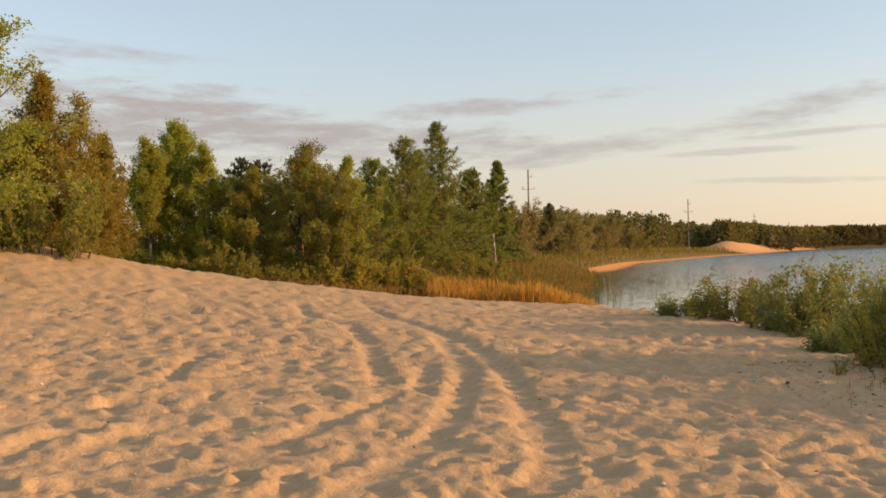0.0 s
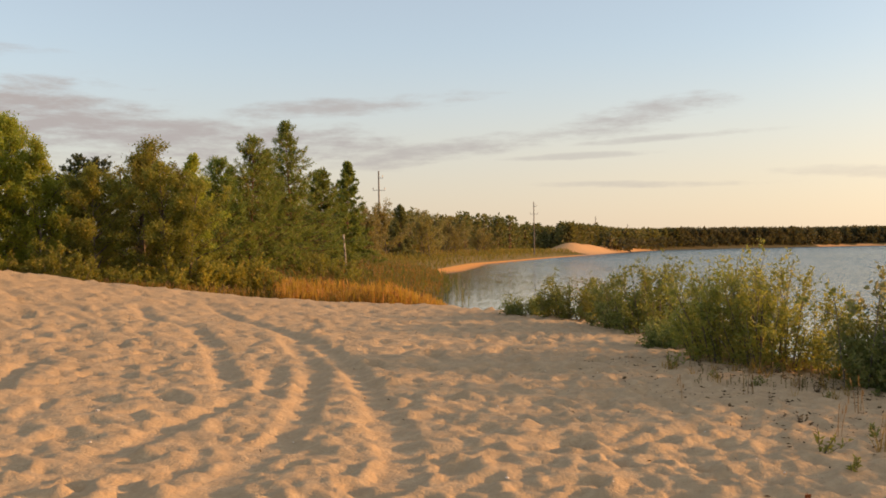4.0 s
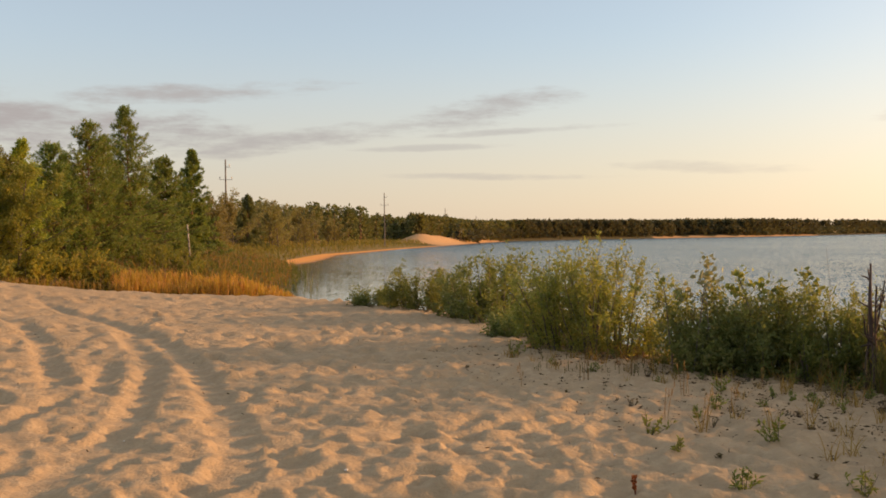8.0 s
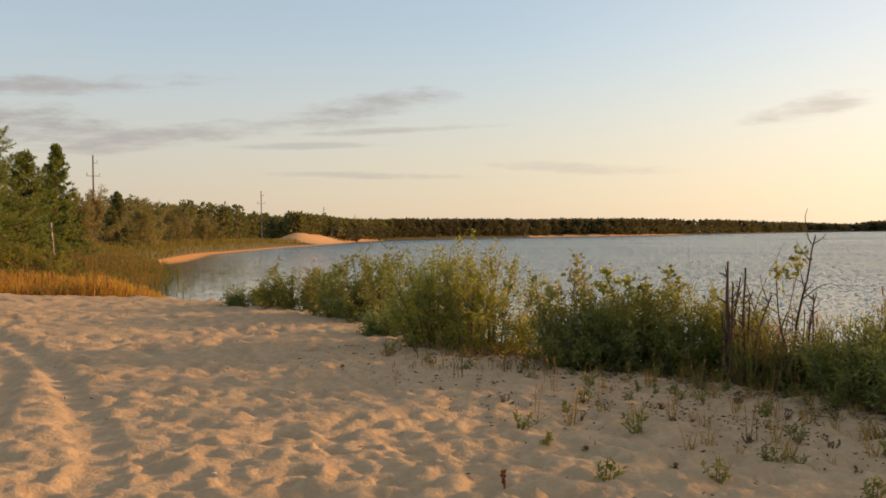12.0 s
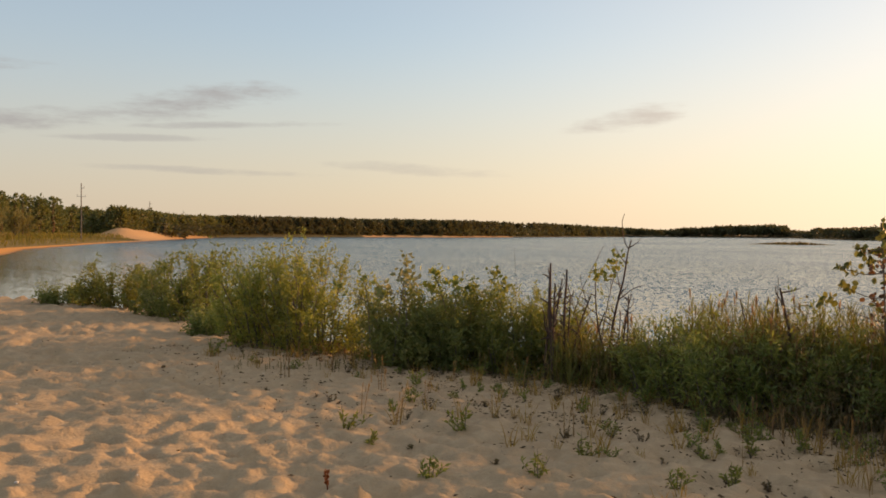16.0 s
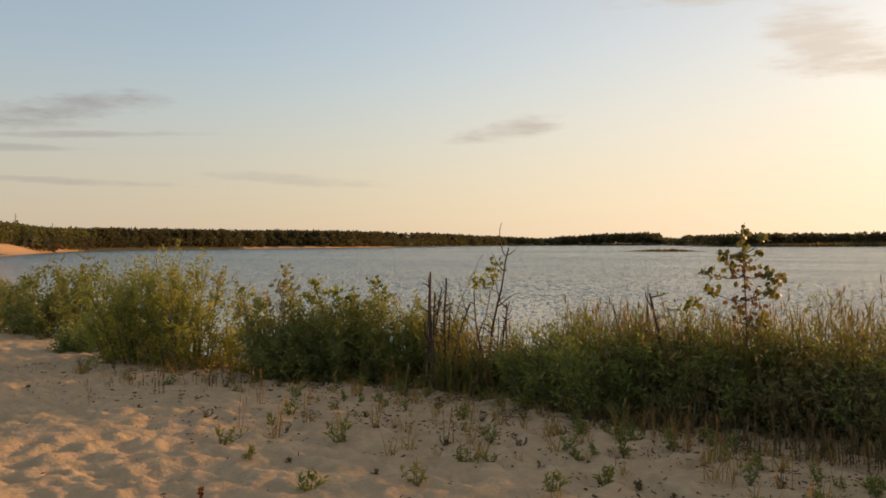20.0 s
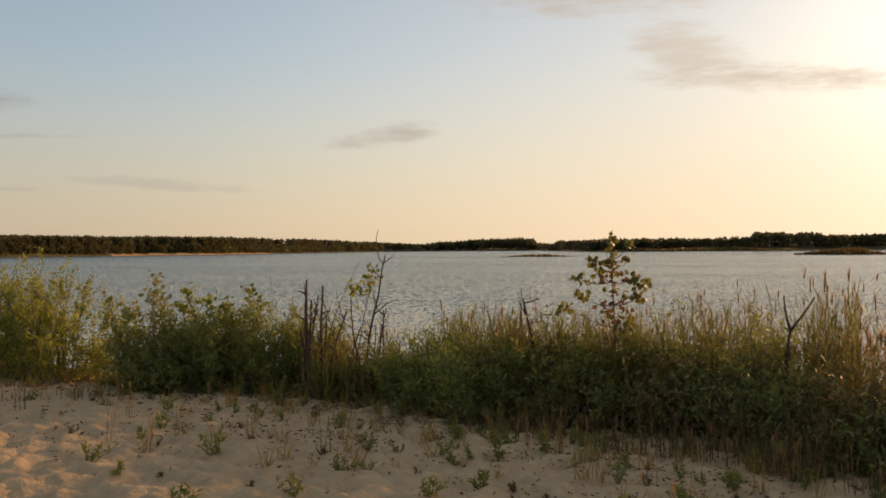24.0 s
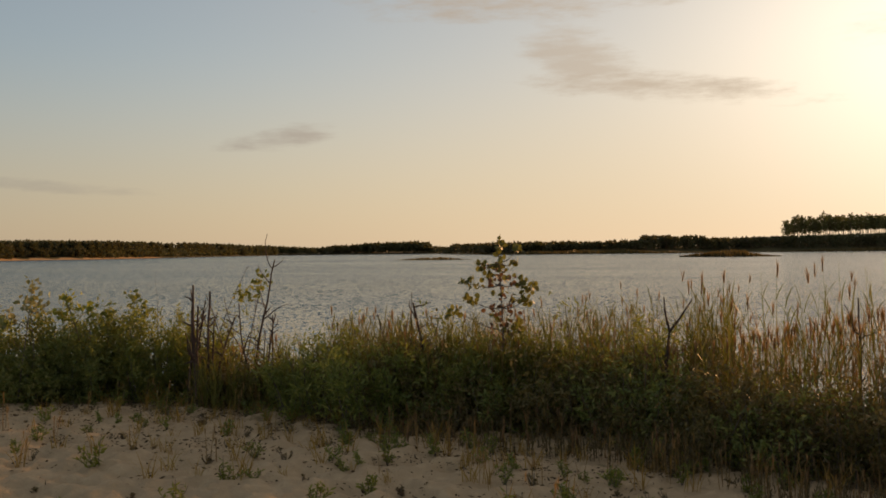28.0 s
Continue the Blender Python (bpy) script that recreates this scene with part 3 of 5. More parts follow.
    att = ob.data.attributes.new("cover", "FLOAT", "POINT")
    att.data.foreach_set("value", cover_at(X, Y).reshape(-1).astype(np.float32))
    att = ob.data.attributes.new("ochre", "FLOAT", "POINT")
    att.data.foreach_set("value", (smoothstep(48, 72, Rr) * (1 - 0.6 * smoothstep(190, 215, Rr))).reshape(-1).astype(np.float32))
    return tagged(ob, "trampled pale orange sand rising to a wooded edge, with wheel ruts", "ground", kind="structure")


def mesh_object(name, verts, faces, mat, parent=None, smooth=False, label=""):
    """One mesh object from arrays; all faces have the same number of corners."""
    verts, faces = np.asarray(verts, np.float32), np.asarray(faces, np.int32)
    me = bpy.data.meshes.new(name)
    k = faces.shape[1]
    me.vertices.add(len(verts))
    me.vertices.foreach_set("co", verts.reshape(-1))
    me.loops.add(faces.size)
    me.loops.foreach_set("vertex_index", faces.reshape(-1))
    me.polygons.add(len(faces))
    me.polygons.foreach_set("loop_start", np.arange(0, faces.size, k, dtype=np.int32))
    me.polygons.foreach_set("use_smooth", np.full(len(faces), smooth))
    me.update(calc_edges=True)
    me.materials.append(mat)
    ob = new(name, me)
    if parent is not None:
        ob.parent = parent
    if label:
        tagged(ob, label)
    return ob


ground = build_ground()
wr, wa = np.array([0.0, 12, 30, 60, 120, 240, 480, 960]), np.radians(np.arange(0, 360, 5.0))
wx, wy = 300 + wr[:, None] * np.sin(wa), 200 + wr[:, None] * np.cos(wa)
wi, wj = np.arange(len(wr) - 1)[:, None] * len(wa), np.arange(len(wa))[None]
water = mesh_object("water", np.stack((wx, wy, 0 * wx), -1).reshape(-1, 3),
                    np.stack((wi + wj, wi + (wj + 1) % len(wa), wi + len(wa) + (wj + 1) % len(wa), wi + len(wa) + wj), -1).reshape(-1, 4)[:, ::-1], M_WATER, smooth=True)
tagged(water, "wind-rippled blue-grey lake water under the evening sky", "lake", kind="structure")


# ---- plant tools ----
class Geo:
    """Collects quads from arrays."""

    def __init__(self):
        self.v, self.f, self.n = [], [], 0

    def add(self, v, f):
        v, f = np.asarray(v, float).reshape(-1, 3), np.asarray(f, int).reshape(-1, 4)
        self.v.append(v)
        self.f.append(f + self.n)
        self.n += len(v)

    def arrays(self):
        return np.concatenate(self.v), np.concatenate(self.f)

    def put(self, name, mat, parent=None, smooth=False, label=""):
        v, f = self.arrays()
        return mesh_object(name, v, f, mat, parent, smooth, label)


def unit(v):
    return v / np.maximum(np.linalg.norm(v, axis=-1, keepdims=True), 1e-9)


def tube(g, pts, radii, sides=6):
    """A tapered limb along points, closed at its tip by its small radius."""
    pts, radii = np.asarray(pts, float), np.asarray(radii, float)
    tan = unit(np.gradient(pts, axis=0))
    ref = np.where(np.abs(tan[:, 2:3]) > 0.9, np.array([[1.0, 0, 0]]), np.array([[0, 0, 1.0]]))
    a = unit(np.cross(tan, ref))
    b = np.cross(tan, a)
    th = np.linspace(0, 2 * np.pi, sides, endpoint=False)
    ring = pts[:, None] + radii[:, None, None] * (a[:, None] * np.cos(th)[None, :, None] + b[:, None] * np.sin(th)[None, :, None])
    k = len(pts)
    i, j = np.arange(k - 1)[:, None] * sides, np.arange(sides)[None]
    j2 = (j + 1) % sides
    g.add(ring, np.stack((i + j, i + j2, i + sides + j2, i + sides + j), -1))


def leaves(g, base, direction, length, width, rng, fold=0.15):
    """Lens-shaped leaves, each an island of its own."""
    base, d = np.asarray(base, float), unit(np.asarray(direction, float))
    s = unit(np.cross(d, rng.normal(size=d.shape)))
    up = np.cross(s, d)
    L, w = np.broadcast_to(length, len(base))[:, None], np.broadcast_to(width, len(base))[:, None]
    mid = base + d * L * 0.48 + up * w * fold
    v = np.stack((base, mid + s * w / 2, base + d * L - up * w * fold, mid - s * w / 2), 1)
    g.add(v, np.arange(len(base) * 4).reshape(-1, 4))


def blades(g, base, heading, length, width, lean, droop, k=4):
    """Bent grass blades: lean and droop in radians from upright at foot and tip."""
    n = len(base)
    ang = lean[:, None] + droop[:, None] * np.linspace(0, 1, k + 1)[None, :-1] ** 1.3
    seg = (length / k)[:, None]
    h = np.concatenate((np.zeros((n, 1)), np.cumsum(np.sin(ang) * seg, 1)), 1)
    z = np.concatenate((np.zeros((n, 1)), np.cumsum(np.cos(ang) * seg, 1)), 1)
    ch, sh = np.cos(heading)[:, None], np.sin(heading)[:, None]
    spine = np.stack((base[:, :1] + h * ch, base[:, 1:2] + h * sh, base[:, 2:] + z), -1)
    taper = np.array([0.6] + [1.0] * (k - 2) + [0.75, 0.12]) if k > 2 else np.array([1.0, 0.8, 0.1])[: k + 1]
    half = 0.5 * width[:, None] * taper[None]
    side = np.stack((-sh * np.ones_like(half), ch * np.ones_like(half), np.zeros_like(half)), -1) * half[..., None]
    v = np.stack((spine - side, spine + side), 2).reshape(n, -1, 3)
    q = np.array([(2 * i, 2 * i + 1, 2 * i + 3, 2 * i + 2) for i in range(k)])
    g.add(v.reshape(-1, 3), (np.arange(n)[:, None, None] * (2 * k + 2) + q[None]).reshape(-1, 4))
    return spine


def limb(start, d, length, rng, steps=5, up=0.25, wander=0.12):
    """A curved limb's points from start along d, rising or hanging by up."""
    pts = [np.array(start, float)]
    d = unit(np.array(d, float))
    for _ in range(steps):
        d = unit(d + np.array((0, 0, up / steps)) + rng.normal(size=3) * wander)
        pts.append(pts[-1] + d * length / steps)
    return np.array(pts)


def leaf_tree(name, label, seed, tall, wide, leaf_mat, bark_mat, crown_from=0.12, limbs=46, twigs=10, per_twig=36, leaf=(0.085, 0.06),
              top=0.55, stems=1, lean=0.03, rise=0.9, thin=1.0, category="tree", twist=0.10):
    """A broad-leaved tree: tapered trunk, rising limbs, crown of single leaves in sprays."""
    rng = np.random.default_rng(seed)
    thing = tagged(new(name), label, category)
    wood, twigwood, crown = Geo(), Geo(), Geo()
    for s in range(stems):
        h = tall * (1 if s == 0 else rng.uniform(0.72, 0.95))
        foot = np.zeros(3) if s == 0 else np.array((*rng.normal(size=2) * wide * 0.16, 0))
        d = np.array((*rng.normal(size=2) * (lean + 0.05 * (s > 0)), 1.0))
        trunk = limb(foot - (0, 0, 0.25), d, h + 0.2, rng, 9, 0.1, 0.022)
        rad = np.linspace(1, 0.06, len(trunk)) ** 0.9 * (0.012 * tall + 0.012)
        tube(wood, trunk, rad, 7)
        n = limbs // stems
        for i in range(n):
            t = crown_from + (1 - crown_from) * ((i + rng.random()) / n) ** 0.9
            k = t * (len(trunk) - 1)
            a = int(min(k, len(trunk) - 2))
            p = trunk[a] + (trunk[a + 1] - trunk[a]) * (k - a)
            rel = (t - crown_from) / (1 - crown_from)
            shape = np.sin(np.pi * (0.08 + 0.92 * rel ** top)) ** 0.75 * 0.94 + 0.06
            length = wide * 0.78 * shape * rng.uniform(0.55, 1.2)
            az = i * 2.4 + rng.normal() * 0.5
            e = rise * (0.55 + 0.6 * rel) + rng.normal() * 0.18
            b = limb(p, (math.cos(az) * math.cos(e), math.sin(az) * math.cos(e), math.sin(e)), max(length, 0.22), rng, 5, 0.1, twist)
            tube(twigwood, b, np.linspace(1, 0.25, 6) * (0.004 + 0.010 * length), 4)
            m = max(3, int(twigs * (0.35 + length / wide * 1.6) * thin))
            for _ in range(m):
                u = rng.uniform(0.15, 1.0) ** 0.8 * 4.99
                a = int(u)
                q = b[a] + (b[a + 1] - b[a]) * (u - a)
                td = unit(unit(b[-1] - b[0]) * 0.55 + rng.normal(size=3) * 0.55 + (0, 0, 0.1))
                tl = rng.uniform(0.16, 0.34) * (0.5 + wide / 5) * (1.1 - 0.5 * rel)
                c = int(per_twig * rng.uniform(0.6, 1.3))
                along = rng.random((c, 1)) * tl
                pos = q + td * along + rng.normal(size=(c, 3)) * 0.07 * (0.5 + wide / 5)
                leaves(crown, pos, td + rng.normal(size=(c, 3)) * 0.8 + (0, 0, -0.25), leaf[0] * rng.uniform(0.6, 1.25, c), leaf[1] * rng.uniform(0.6, 1.2, c), rng)
    wood.put("trunk", bark_mat, thing, True)
    tagged(twigwood.put("branchwork", bark_mat if bark_mat is not M_BIRCH_BARK else M_GREY_BARK, thing, True), kind="stuff")
    crown.put("crown", leaf_mat, thing)
    return thing


def needle_tree(name, label, seed, tall, wide, mat=None, base=0.06, gap=0.30, arms=6, tip=1.0, droop=0.25, dense=1.0, needle=(0.16, 0.042), power=0.85, category="tree"):
    """A young conifer: whorls of limbs on a straight trunk, with tufts of needles along side shoots."""
    rng = np.random.default_rng(seed)
    thing = tagged(new(name), label, category)
    wood, twigwood, crown = Geo(), Geo(), Geo()
    trunk = limb((0, 0, -0.25), (rng.normal() * 0.02, rng.normal() * 0.02, 1), tall + 0.25, rng, 10, 0.15, 0.012)
    tube(wood, trunk, np.linspace(1, 0.07, 11) * (0.010 * tall + 0.014), 7)
    z = base * tall
    while z < tall * 0.985:
        t = z / tall
        k = t * 10
        a = int(min(k, 9))
        p = trunk[a] + (trunk[a + 1] - trunk[a]) * (k - a)
        reach = wide * 0.72 * ((1 - t) ** power * 0.94 + 0.06)
        for i in range(arms):
            az = rng.uniform(0, 6.283)
            length = reach * (rng.uniform(0.85, 1.2) if i % 3 == 0 else rng.uniform(0.4, 0.95))
            e = -droop * (1 - t) + 0.6 * t + rng.normal() * 0.16
            b = limb(p, (math.cos(az) * math.cos(e), math.sin(az) * math.cos(e), math.sin(e)), max(length, 0.10), rng, 5, 0.28, 0.07)
            tube(twigwood, b, np.linspace(1, 0.3, 6) * (0.004 + 0.008 * length), 4)
            m = max(3, int(length * 11 * dense))
            for _ in range(m):
                u = rng.uniform(0.2, 1.0) * 4.99
                a2 = int(u)
                q = b[a2] + (b[a2 + 1] - b[a2]) * (u - a2)
                sd = unit(unit(b[-1] - b[0]) * 0.9 + rng.normal(size=3) * 0.5 + (0, 0, 0.25))
                sl = rng.uniform(0.12, 0.34) * (0.35 + 0.65 * (1 - t)) * (0.6 + 0.25 * wide / 2)
                c = int(13 * dense)
                along = rng.random((c, 1)) * sl
                leaves(crown, q + sd * along, sd * 0.8 + rng.normal(size=(c, 3)) * 0.55, needle[0] * rng.uniform(0.7, 1.2, c), needle[1], rng, 0.0)
        z += gap * rng.uniform(0.75, 1.25) * (0.6 + 0.4 * (1 - t))
    c = 40
    leaves(crown, trunk[-1] - (0, 0, 0.35) + rng.random((c, 1)) * (0, 0, 0.45), rng.normal(size=(c, 3)) * 0.35 + (0, 0, 1), needle[0] * tip, needle[1], rng, 0.0)
    wood.put("trunk", M_PINE_BARK, thing, True)
    tagged(twigwood.put("branchwork", M_PINE_BARK, thing, True), kind="stuff")
    crown.put("crown", mat or M_PINE, thing)
    return thing


def shrub(name, label, seed, tall, wide, deep, leaf_mat, stems=26, twigs=12, per_twig=16, leaf=(0.075, 0.022), flare=0.5, category="bush", thin_foot=0.02, wild=0.25):
    """A many-stemmed bush on an oval plan."""
    rng = np.random.default_rng(seed)
    thing = tagged(new(name), label, category)
    crown = Geo()
    for i in range(stems):
        wood = Geo()
        r, a = math.sqrt(rng.random()) * 0.42, rng.uniform(0, 6.283)
        foot = np.array((r * math.cos(a) * wide, r * math.sin(a) * deep, -0.12))
        h = tall * (1 - 0.55 * (r / 0.42) ** 2.2) * rng.uniform(0.78, 1.0) + (tall * wild * (rng.random() ** 4))
        out = np.array((math.cos(a) * flare * r * 2, math.sin(a) * flare * r * 2, 1.0)) + (*rng.normal(size=2) * 0.12, 0)
        b = limb(foot, out, h + 0.12, rng, 7, 0.05, 0.07)
        tube(wood, b, np.linspace(1, 0.2, 8) * (0.006 + 0.0055 * tall), 4)
        wood.put("stem", M_GREY_BARK, thing, True)
        for _ in range(twigs):
            u = (thin_foot + (1 - thin_foot) * rng.random() ** 0.9) * 6.99
            k = int(u)
            q = b[k] + (b[k + 1] - b[k]) * (u - k)
            td = unit(unit(b[k + 1] - b[k]) * 0.8 + rng.normal(size=3) * 0.55)
            tl = rng.uniform(0.14, 0.38)
            c = int(per_twig * rng.uniform(0.6, 1.3))
            along = rng.random((c, 1)) * tl
            pos = q + td * along + rng.normal(size=(c, 3)) * 0.025
            leaves(crown, pos, td * 0.6 + rng.normal(size=(c, 3)) * 0.7, leaf[0] * rng.uniform(0.6, 1.25, c), leaf[1] * rng.uniform(0.7, 1.25, c), rng)
    tagged(crown.put("foliage", leaf_mat, thing), kind="stuff")
    return thing


def on_ground(x, y, sink=0.0):
    return float(height(np.array([x]), np.array([y]))[0]) - sink


def stand(ob, x, y, turn=0.0, scale=1.0, sink=0.03):
    ob.matrix_basis = pose(x, y, on_ground(x, y, sink), 0, 0, turn) @ Matrix.Diagonal((scale, scale, scale, 1))
    return ob


def at_bearing(deg, dist):
    return dist * math.sin(radians(deg)), dist * math.cos(radians(deg))


def from_beach(deg, dist):
    """The same for the near shore, whose bearings are taken a step further along the beach."""
    k = smoothstep(5, 58, deg)
    return 0.03 + 0.21 * k + dist * math.sin(radians(deg)), -0.12 * smoothstep(30, 65, deg) + dist * math.cos(radians(deg))


EYE_LEVEL = 2.2


def tall_for(deg, dist, el):
    """Height of a thing whose top stands at that elevation angle from the beach."""
    return EYE_LEVEL + dist * math.tan(radians(el)) - on_ground(*at_bearing(deg, dist))


# ---- the wood edge behind the sand ----
def edge_trees():
    def leafy(kind, label, seed, deg, dist, el, wide, mat, bark, **kw):
        stand(leaf_tree(kind, label, seed, tall_for(deg, dist, el), wide, mat, bark, **kw), *at_bearing(deg, dist))

    def needly(kind, label, seed, deg, dist, el, wide, mat=None, **kw):
        stand(needle_tree(kind, label, seed, tall_for(deg, dist, el), wide, mat, **kw), *at_bearing(deg, dist))

    def bushy(label, seed, deg, dist, tall, wide, mat, leaf=(0.10, 0.06), stems=30, kind="willow_bush"):
        stand(shrub(kind, label, seed, tall, wide, wide * 0.8, mat, stems, 12, 20, leaf), *at_bearing(deg, dist))

    birch, aspen, alder = (M_BIRCH_LEAF, M_BIRCH_BARK), (M_ASPEN_LEAF, M_GREY_BARK), (M_ALDER_LEAF, M_GREY_BARK)
    leafy("birch_tree", "tall birch with loose yellow-green leaves at the sand's edge", 21, -27.9, 23, 15.5, 3.4, *birch, limbs=60)
    leafy("aspen_tree", "narrow pointed aspen with rusty yellow leaves", 22, -22.3, 30, 9.9, 2.9, *aspen, limbs=84, top=0.34, rise=1.0, crown_from=0.05)
    leafy("aspen_tree", "thin half-bare aspen with grey twigs", 23, -20.9, 30.5, 9.0, 2.4, *aspen, limbs=52, top=0.36, crown_from=0.05, thin=0.75, per_twig=20, rise=1.05)
    leafy("aspen_tree", "bushy aspen with olive leaves", 24, -20.5, 31.5, 6.6, 2.5, *aspen, limbs=66, top=0.36, crown_from=0.04)
    leafy("aspen_tree", "aspen with olive and yellow leaves", 34, -24.6, 30, 7.0, 2.8, *aspen, limbs=66, top=0.45, crown_from=0.05)
    bushy("sunlit yellow-green willow bush on the sand", 25, -22.9, 27.6, 2.5, 2.6, M_WILLOW_LEAF, stems=36)
    bushy("low yellow-green willow bush at the sand's edge", 26, -25.2, 28, 2.2, 2.8, M_WILLOW_LEAF, stems=28)
    leafy("birch_tree", "slim bright green birch before the wood", 27, -17.5, 35, 6.3, 2.7, *birch, limbs=66, top=0.42, crown_from=0.04)
    leafy("birch_tree", "full round-topped green birch", 28, -15.8, 36, 7.4, 3.3, *birch, limbs=92, top=0.42, crown_from=0.04)
    leafy("birch_tree", "green birch with a narrow top", 29, -14.1, 35, 6.1, 2.6, *birch, limbs=66, top=0.42, crown_from=0.04)
    bushy("leafy young birch growth at the sand's edge", 30, -13.0, 31, 1.4, 1.8, M_ALDER_LEAF, (0.09, 0.065), kind="birch_bush")
    bushy("dark green young birch growth", 130, -15.6, 33, 0.9, 2.6, M_ALDER_LEAF, (0.09, 0.065), kind="birch_bush")
    needly("pine_tree", "dark pine behind the birches", 31, -12.2, 47, 5.4, 3.6, power=0.6)
    needly("pine_tree", "dark young pine in the thicket", 32, -11.0, 46, 5.3, 3.6, power=0.6)
    leafy("alder_tree", "broad bushy alder with brownish green leaves", 33, -9.0, 36, 6.2, 3.6, *alder, limbs=84, top=0.62, crown_from=0.03, stems=3)
    leafy("alder_tree", "rounded olive alder in the thicket", 35, -11.3, 34, 4.7, 2.9, *alder, limbs=66, top=0.6, crown_from=0.03, stems=2)
    leafy("alder_tree", "rounded rust-tinged alder at the sand's edge", 36, -7.3, 34, 5.0, 2.6, *alder, limbs=60, top=0.6, crown_from=0.03, stems=2)
    leafy("birch_tree", "slender pale-stemmed birch with yellowing leaves", 37, -5.95, 36, 5.6, 1.8, *birch, limbs=46, top=0.5, rise=1.0, crown_from=0.10)
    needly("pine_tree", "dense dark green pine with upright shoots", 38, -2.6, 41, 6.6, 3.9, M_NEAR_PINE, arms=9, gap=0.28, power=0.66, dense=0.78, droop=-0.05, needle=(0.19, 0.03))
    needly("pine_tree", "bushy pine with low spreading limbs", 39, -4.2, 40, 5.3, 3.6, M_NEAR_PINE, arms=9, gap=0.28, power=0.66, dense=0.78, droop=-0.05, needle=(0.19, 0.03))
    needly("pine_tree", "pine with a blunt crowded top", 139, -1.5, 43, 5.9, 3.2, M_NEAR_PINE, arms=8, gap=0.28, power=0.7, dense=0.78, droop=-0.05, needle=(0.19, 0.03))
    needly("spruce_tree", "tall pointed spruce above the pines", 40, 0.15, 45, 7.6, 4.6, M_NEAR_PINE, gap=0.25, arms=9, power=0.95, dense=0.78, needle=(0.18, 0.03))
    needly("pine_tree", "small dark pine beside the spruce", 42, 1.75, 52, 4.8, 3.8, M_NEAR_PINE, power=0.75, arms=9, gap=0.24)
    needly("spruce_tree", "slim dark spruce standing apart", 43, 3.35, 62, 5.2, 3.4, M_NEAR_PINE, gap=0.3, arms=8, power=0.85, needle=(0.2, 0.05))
    bushy("dark green willow bush at the reed bed", 44, 1.3, 38, 1.7, 2.6, M_ALDER_LEAF)
    bushy("low olive bush among tall grass", 45, -0.6, 34.5, 0.8, 2.4, M_ALDER_LEAF)
    bushy("low rusty bush under the pines", 46, -3.2, 34, 1.3, 2.8, M_ASPEN_LEAF)
    bushy("rust-tinged undergrowth bush beside the sand", 47, -6.2, 32.6, 1.3, 2.4, M_ASPEN_LEAF)
    bushy("dark green undergrowth bush beside the sand", 48, -9.2, 32.6, 0.8, 2.8, M_ALDER_LEAF)
    bushy("dense olive bush at the sand's edge", 49, -11.4, 32.6, 0.8, 2.2, M_ALDER_LEAF)
    bushy("olive bush below the spruce", 50, 2.4, 42, 1.4, 2.6, M_ALDER_LEAF)
    # pale willows by the far reeds
    for n, (deg, dist, el, wide) in enumerate(((5.1, 98, 2.5, 5.2), (7.8, 118, 2.1, 5.6), (9.6, 138, 1.7, 5.4), (6.5, 120, 1.2, 4.8), (4.3, 80, 2.0, 3.8), (11.3, 160, 0.9, 5.0))):
        leafy("willow_tree", "rounded pale grey-green willow beside the reeds", 60 + n, deg, dist, el, wide, M_PALE_WILLOW_LEAF, M_GREY_BARK, limbs=50, per_twig=14, leaf=(0.20, 0.115), top=0.6, crown_from=0.03, stems=3)
    needly("pine_tree", "dark pine standing above the willows", 70, 6.5, 112, 2.6, 3.8, M_FAR_PINE, needle=(0.3, 0.09), dense=0.8)
    # shaded undergrowth inside the wood
    for n, (deg, dist) in enumerate(((-29, 31), (-26.4, 34), (-24, 35.5), (-21.6, 36), (-19, 37.5), (-17, 39), (-14.8, 39.5), (-12.4, 39), (-10, 40), (-7.6, 39.5), (-5.2, 41), (-2.6, 45), (0.6, 48))):
        stand(shrub("undergrowth_bush", "shaded green undergrowth inside the wood", 170 + n, 1.9, 3.4, 2.2, M_ALDER_LEAF, 16, 9, 12, (0.14, 0.10)), *at_bearing(deg, dist))
    # second row that closes the gaps
    rows = ((-31, 30, 9), (-28.5, 34, 8), (-26, 38, 6.5), (-23.6, 40, 6), (-20.6, 41, 5), (-18.4, 42, 4.2), (-16.4, 44, 4.6), (-13.2, 43, 4.2), (-9.8, 44, 4.8), (-7.8, 45, 4.4), (-5.2, 47, 4.0), (-3.4, 52, 4.2), (-0.8, 55, 4.4), (2.6, 66, 2.8))
    for n, (deg, dist, el) in enumerate(rows):
        if n % 2:
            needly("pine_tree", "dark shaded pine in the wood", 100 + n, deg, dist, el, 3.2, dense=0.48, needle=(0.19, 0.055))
        else:
            leafy("birch_tree", "shaded green birch in the wood", 100 + n, deg, dist, el, 3.2, *birch, limbs=40, per_twig=12, leaf=(0.135, 0.10), crown_from=0.03)


edge_trees()


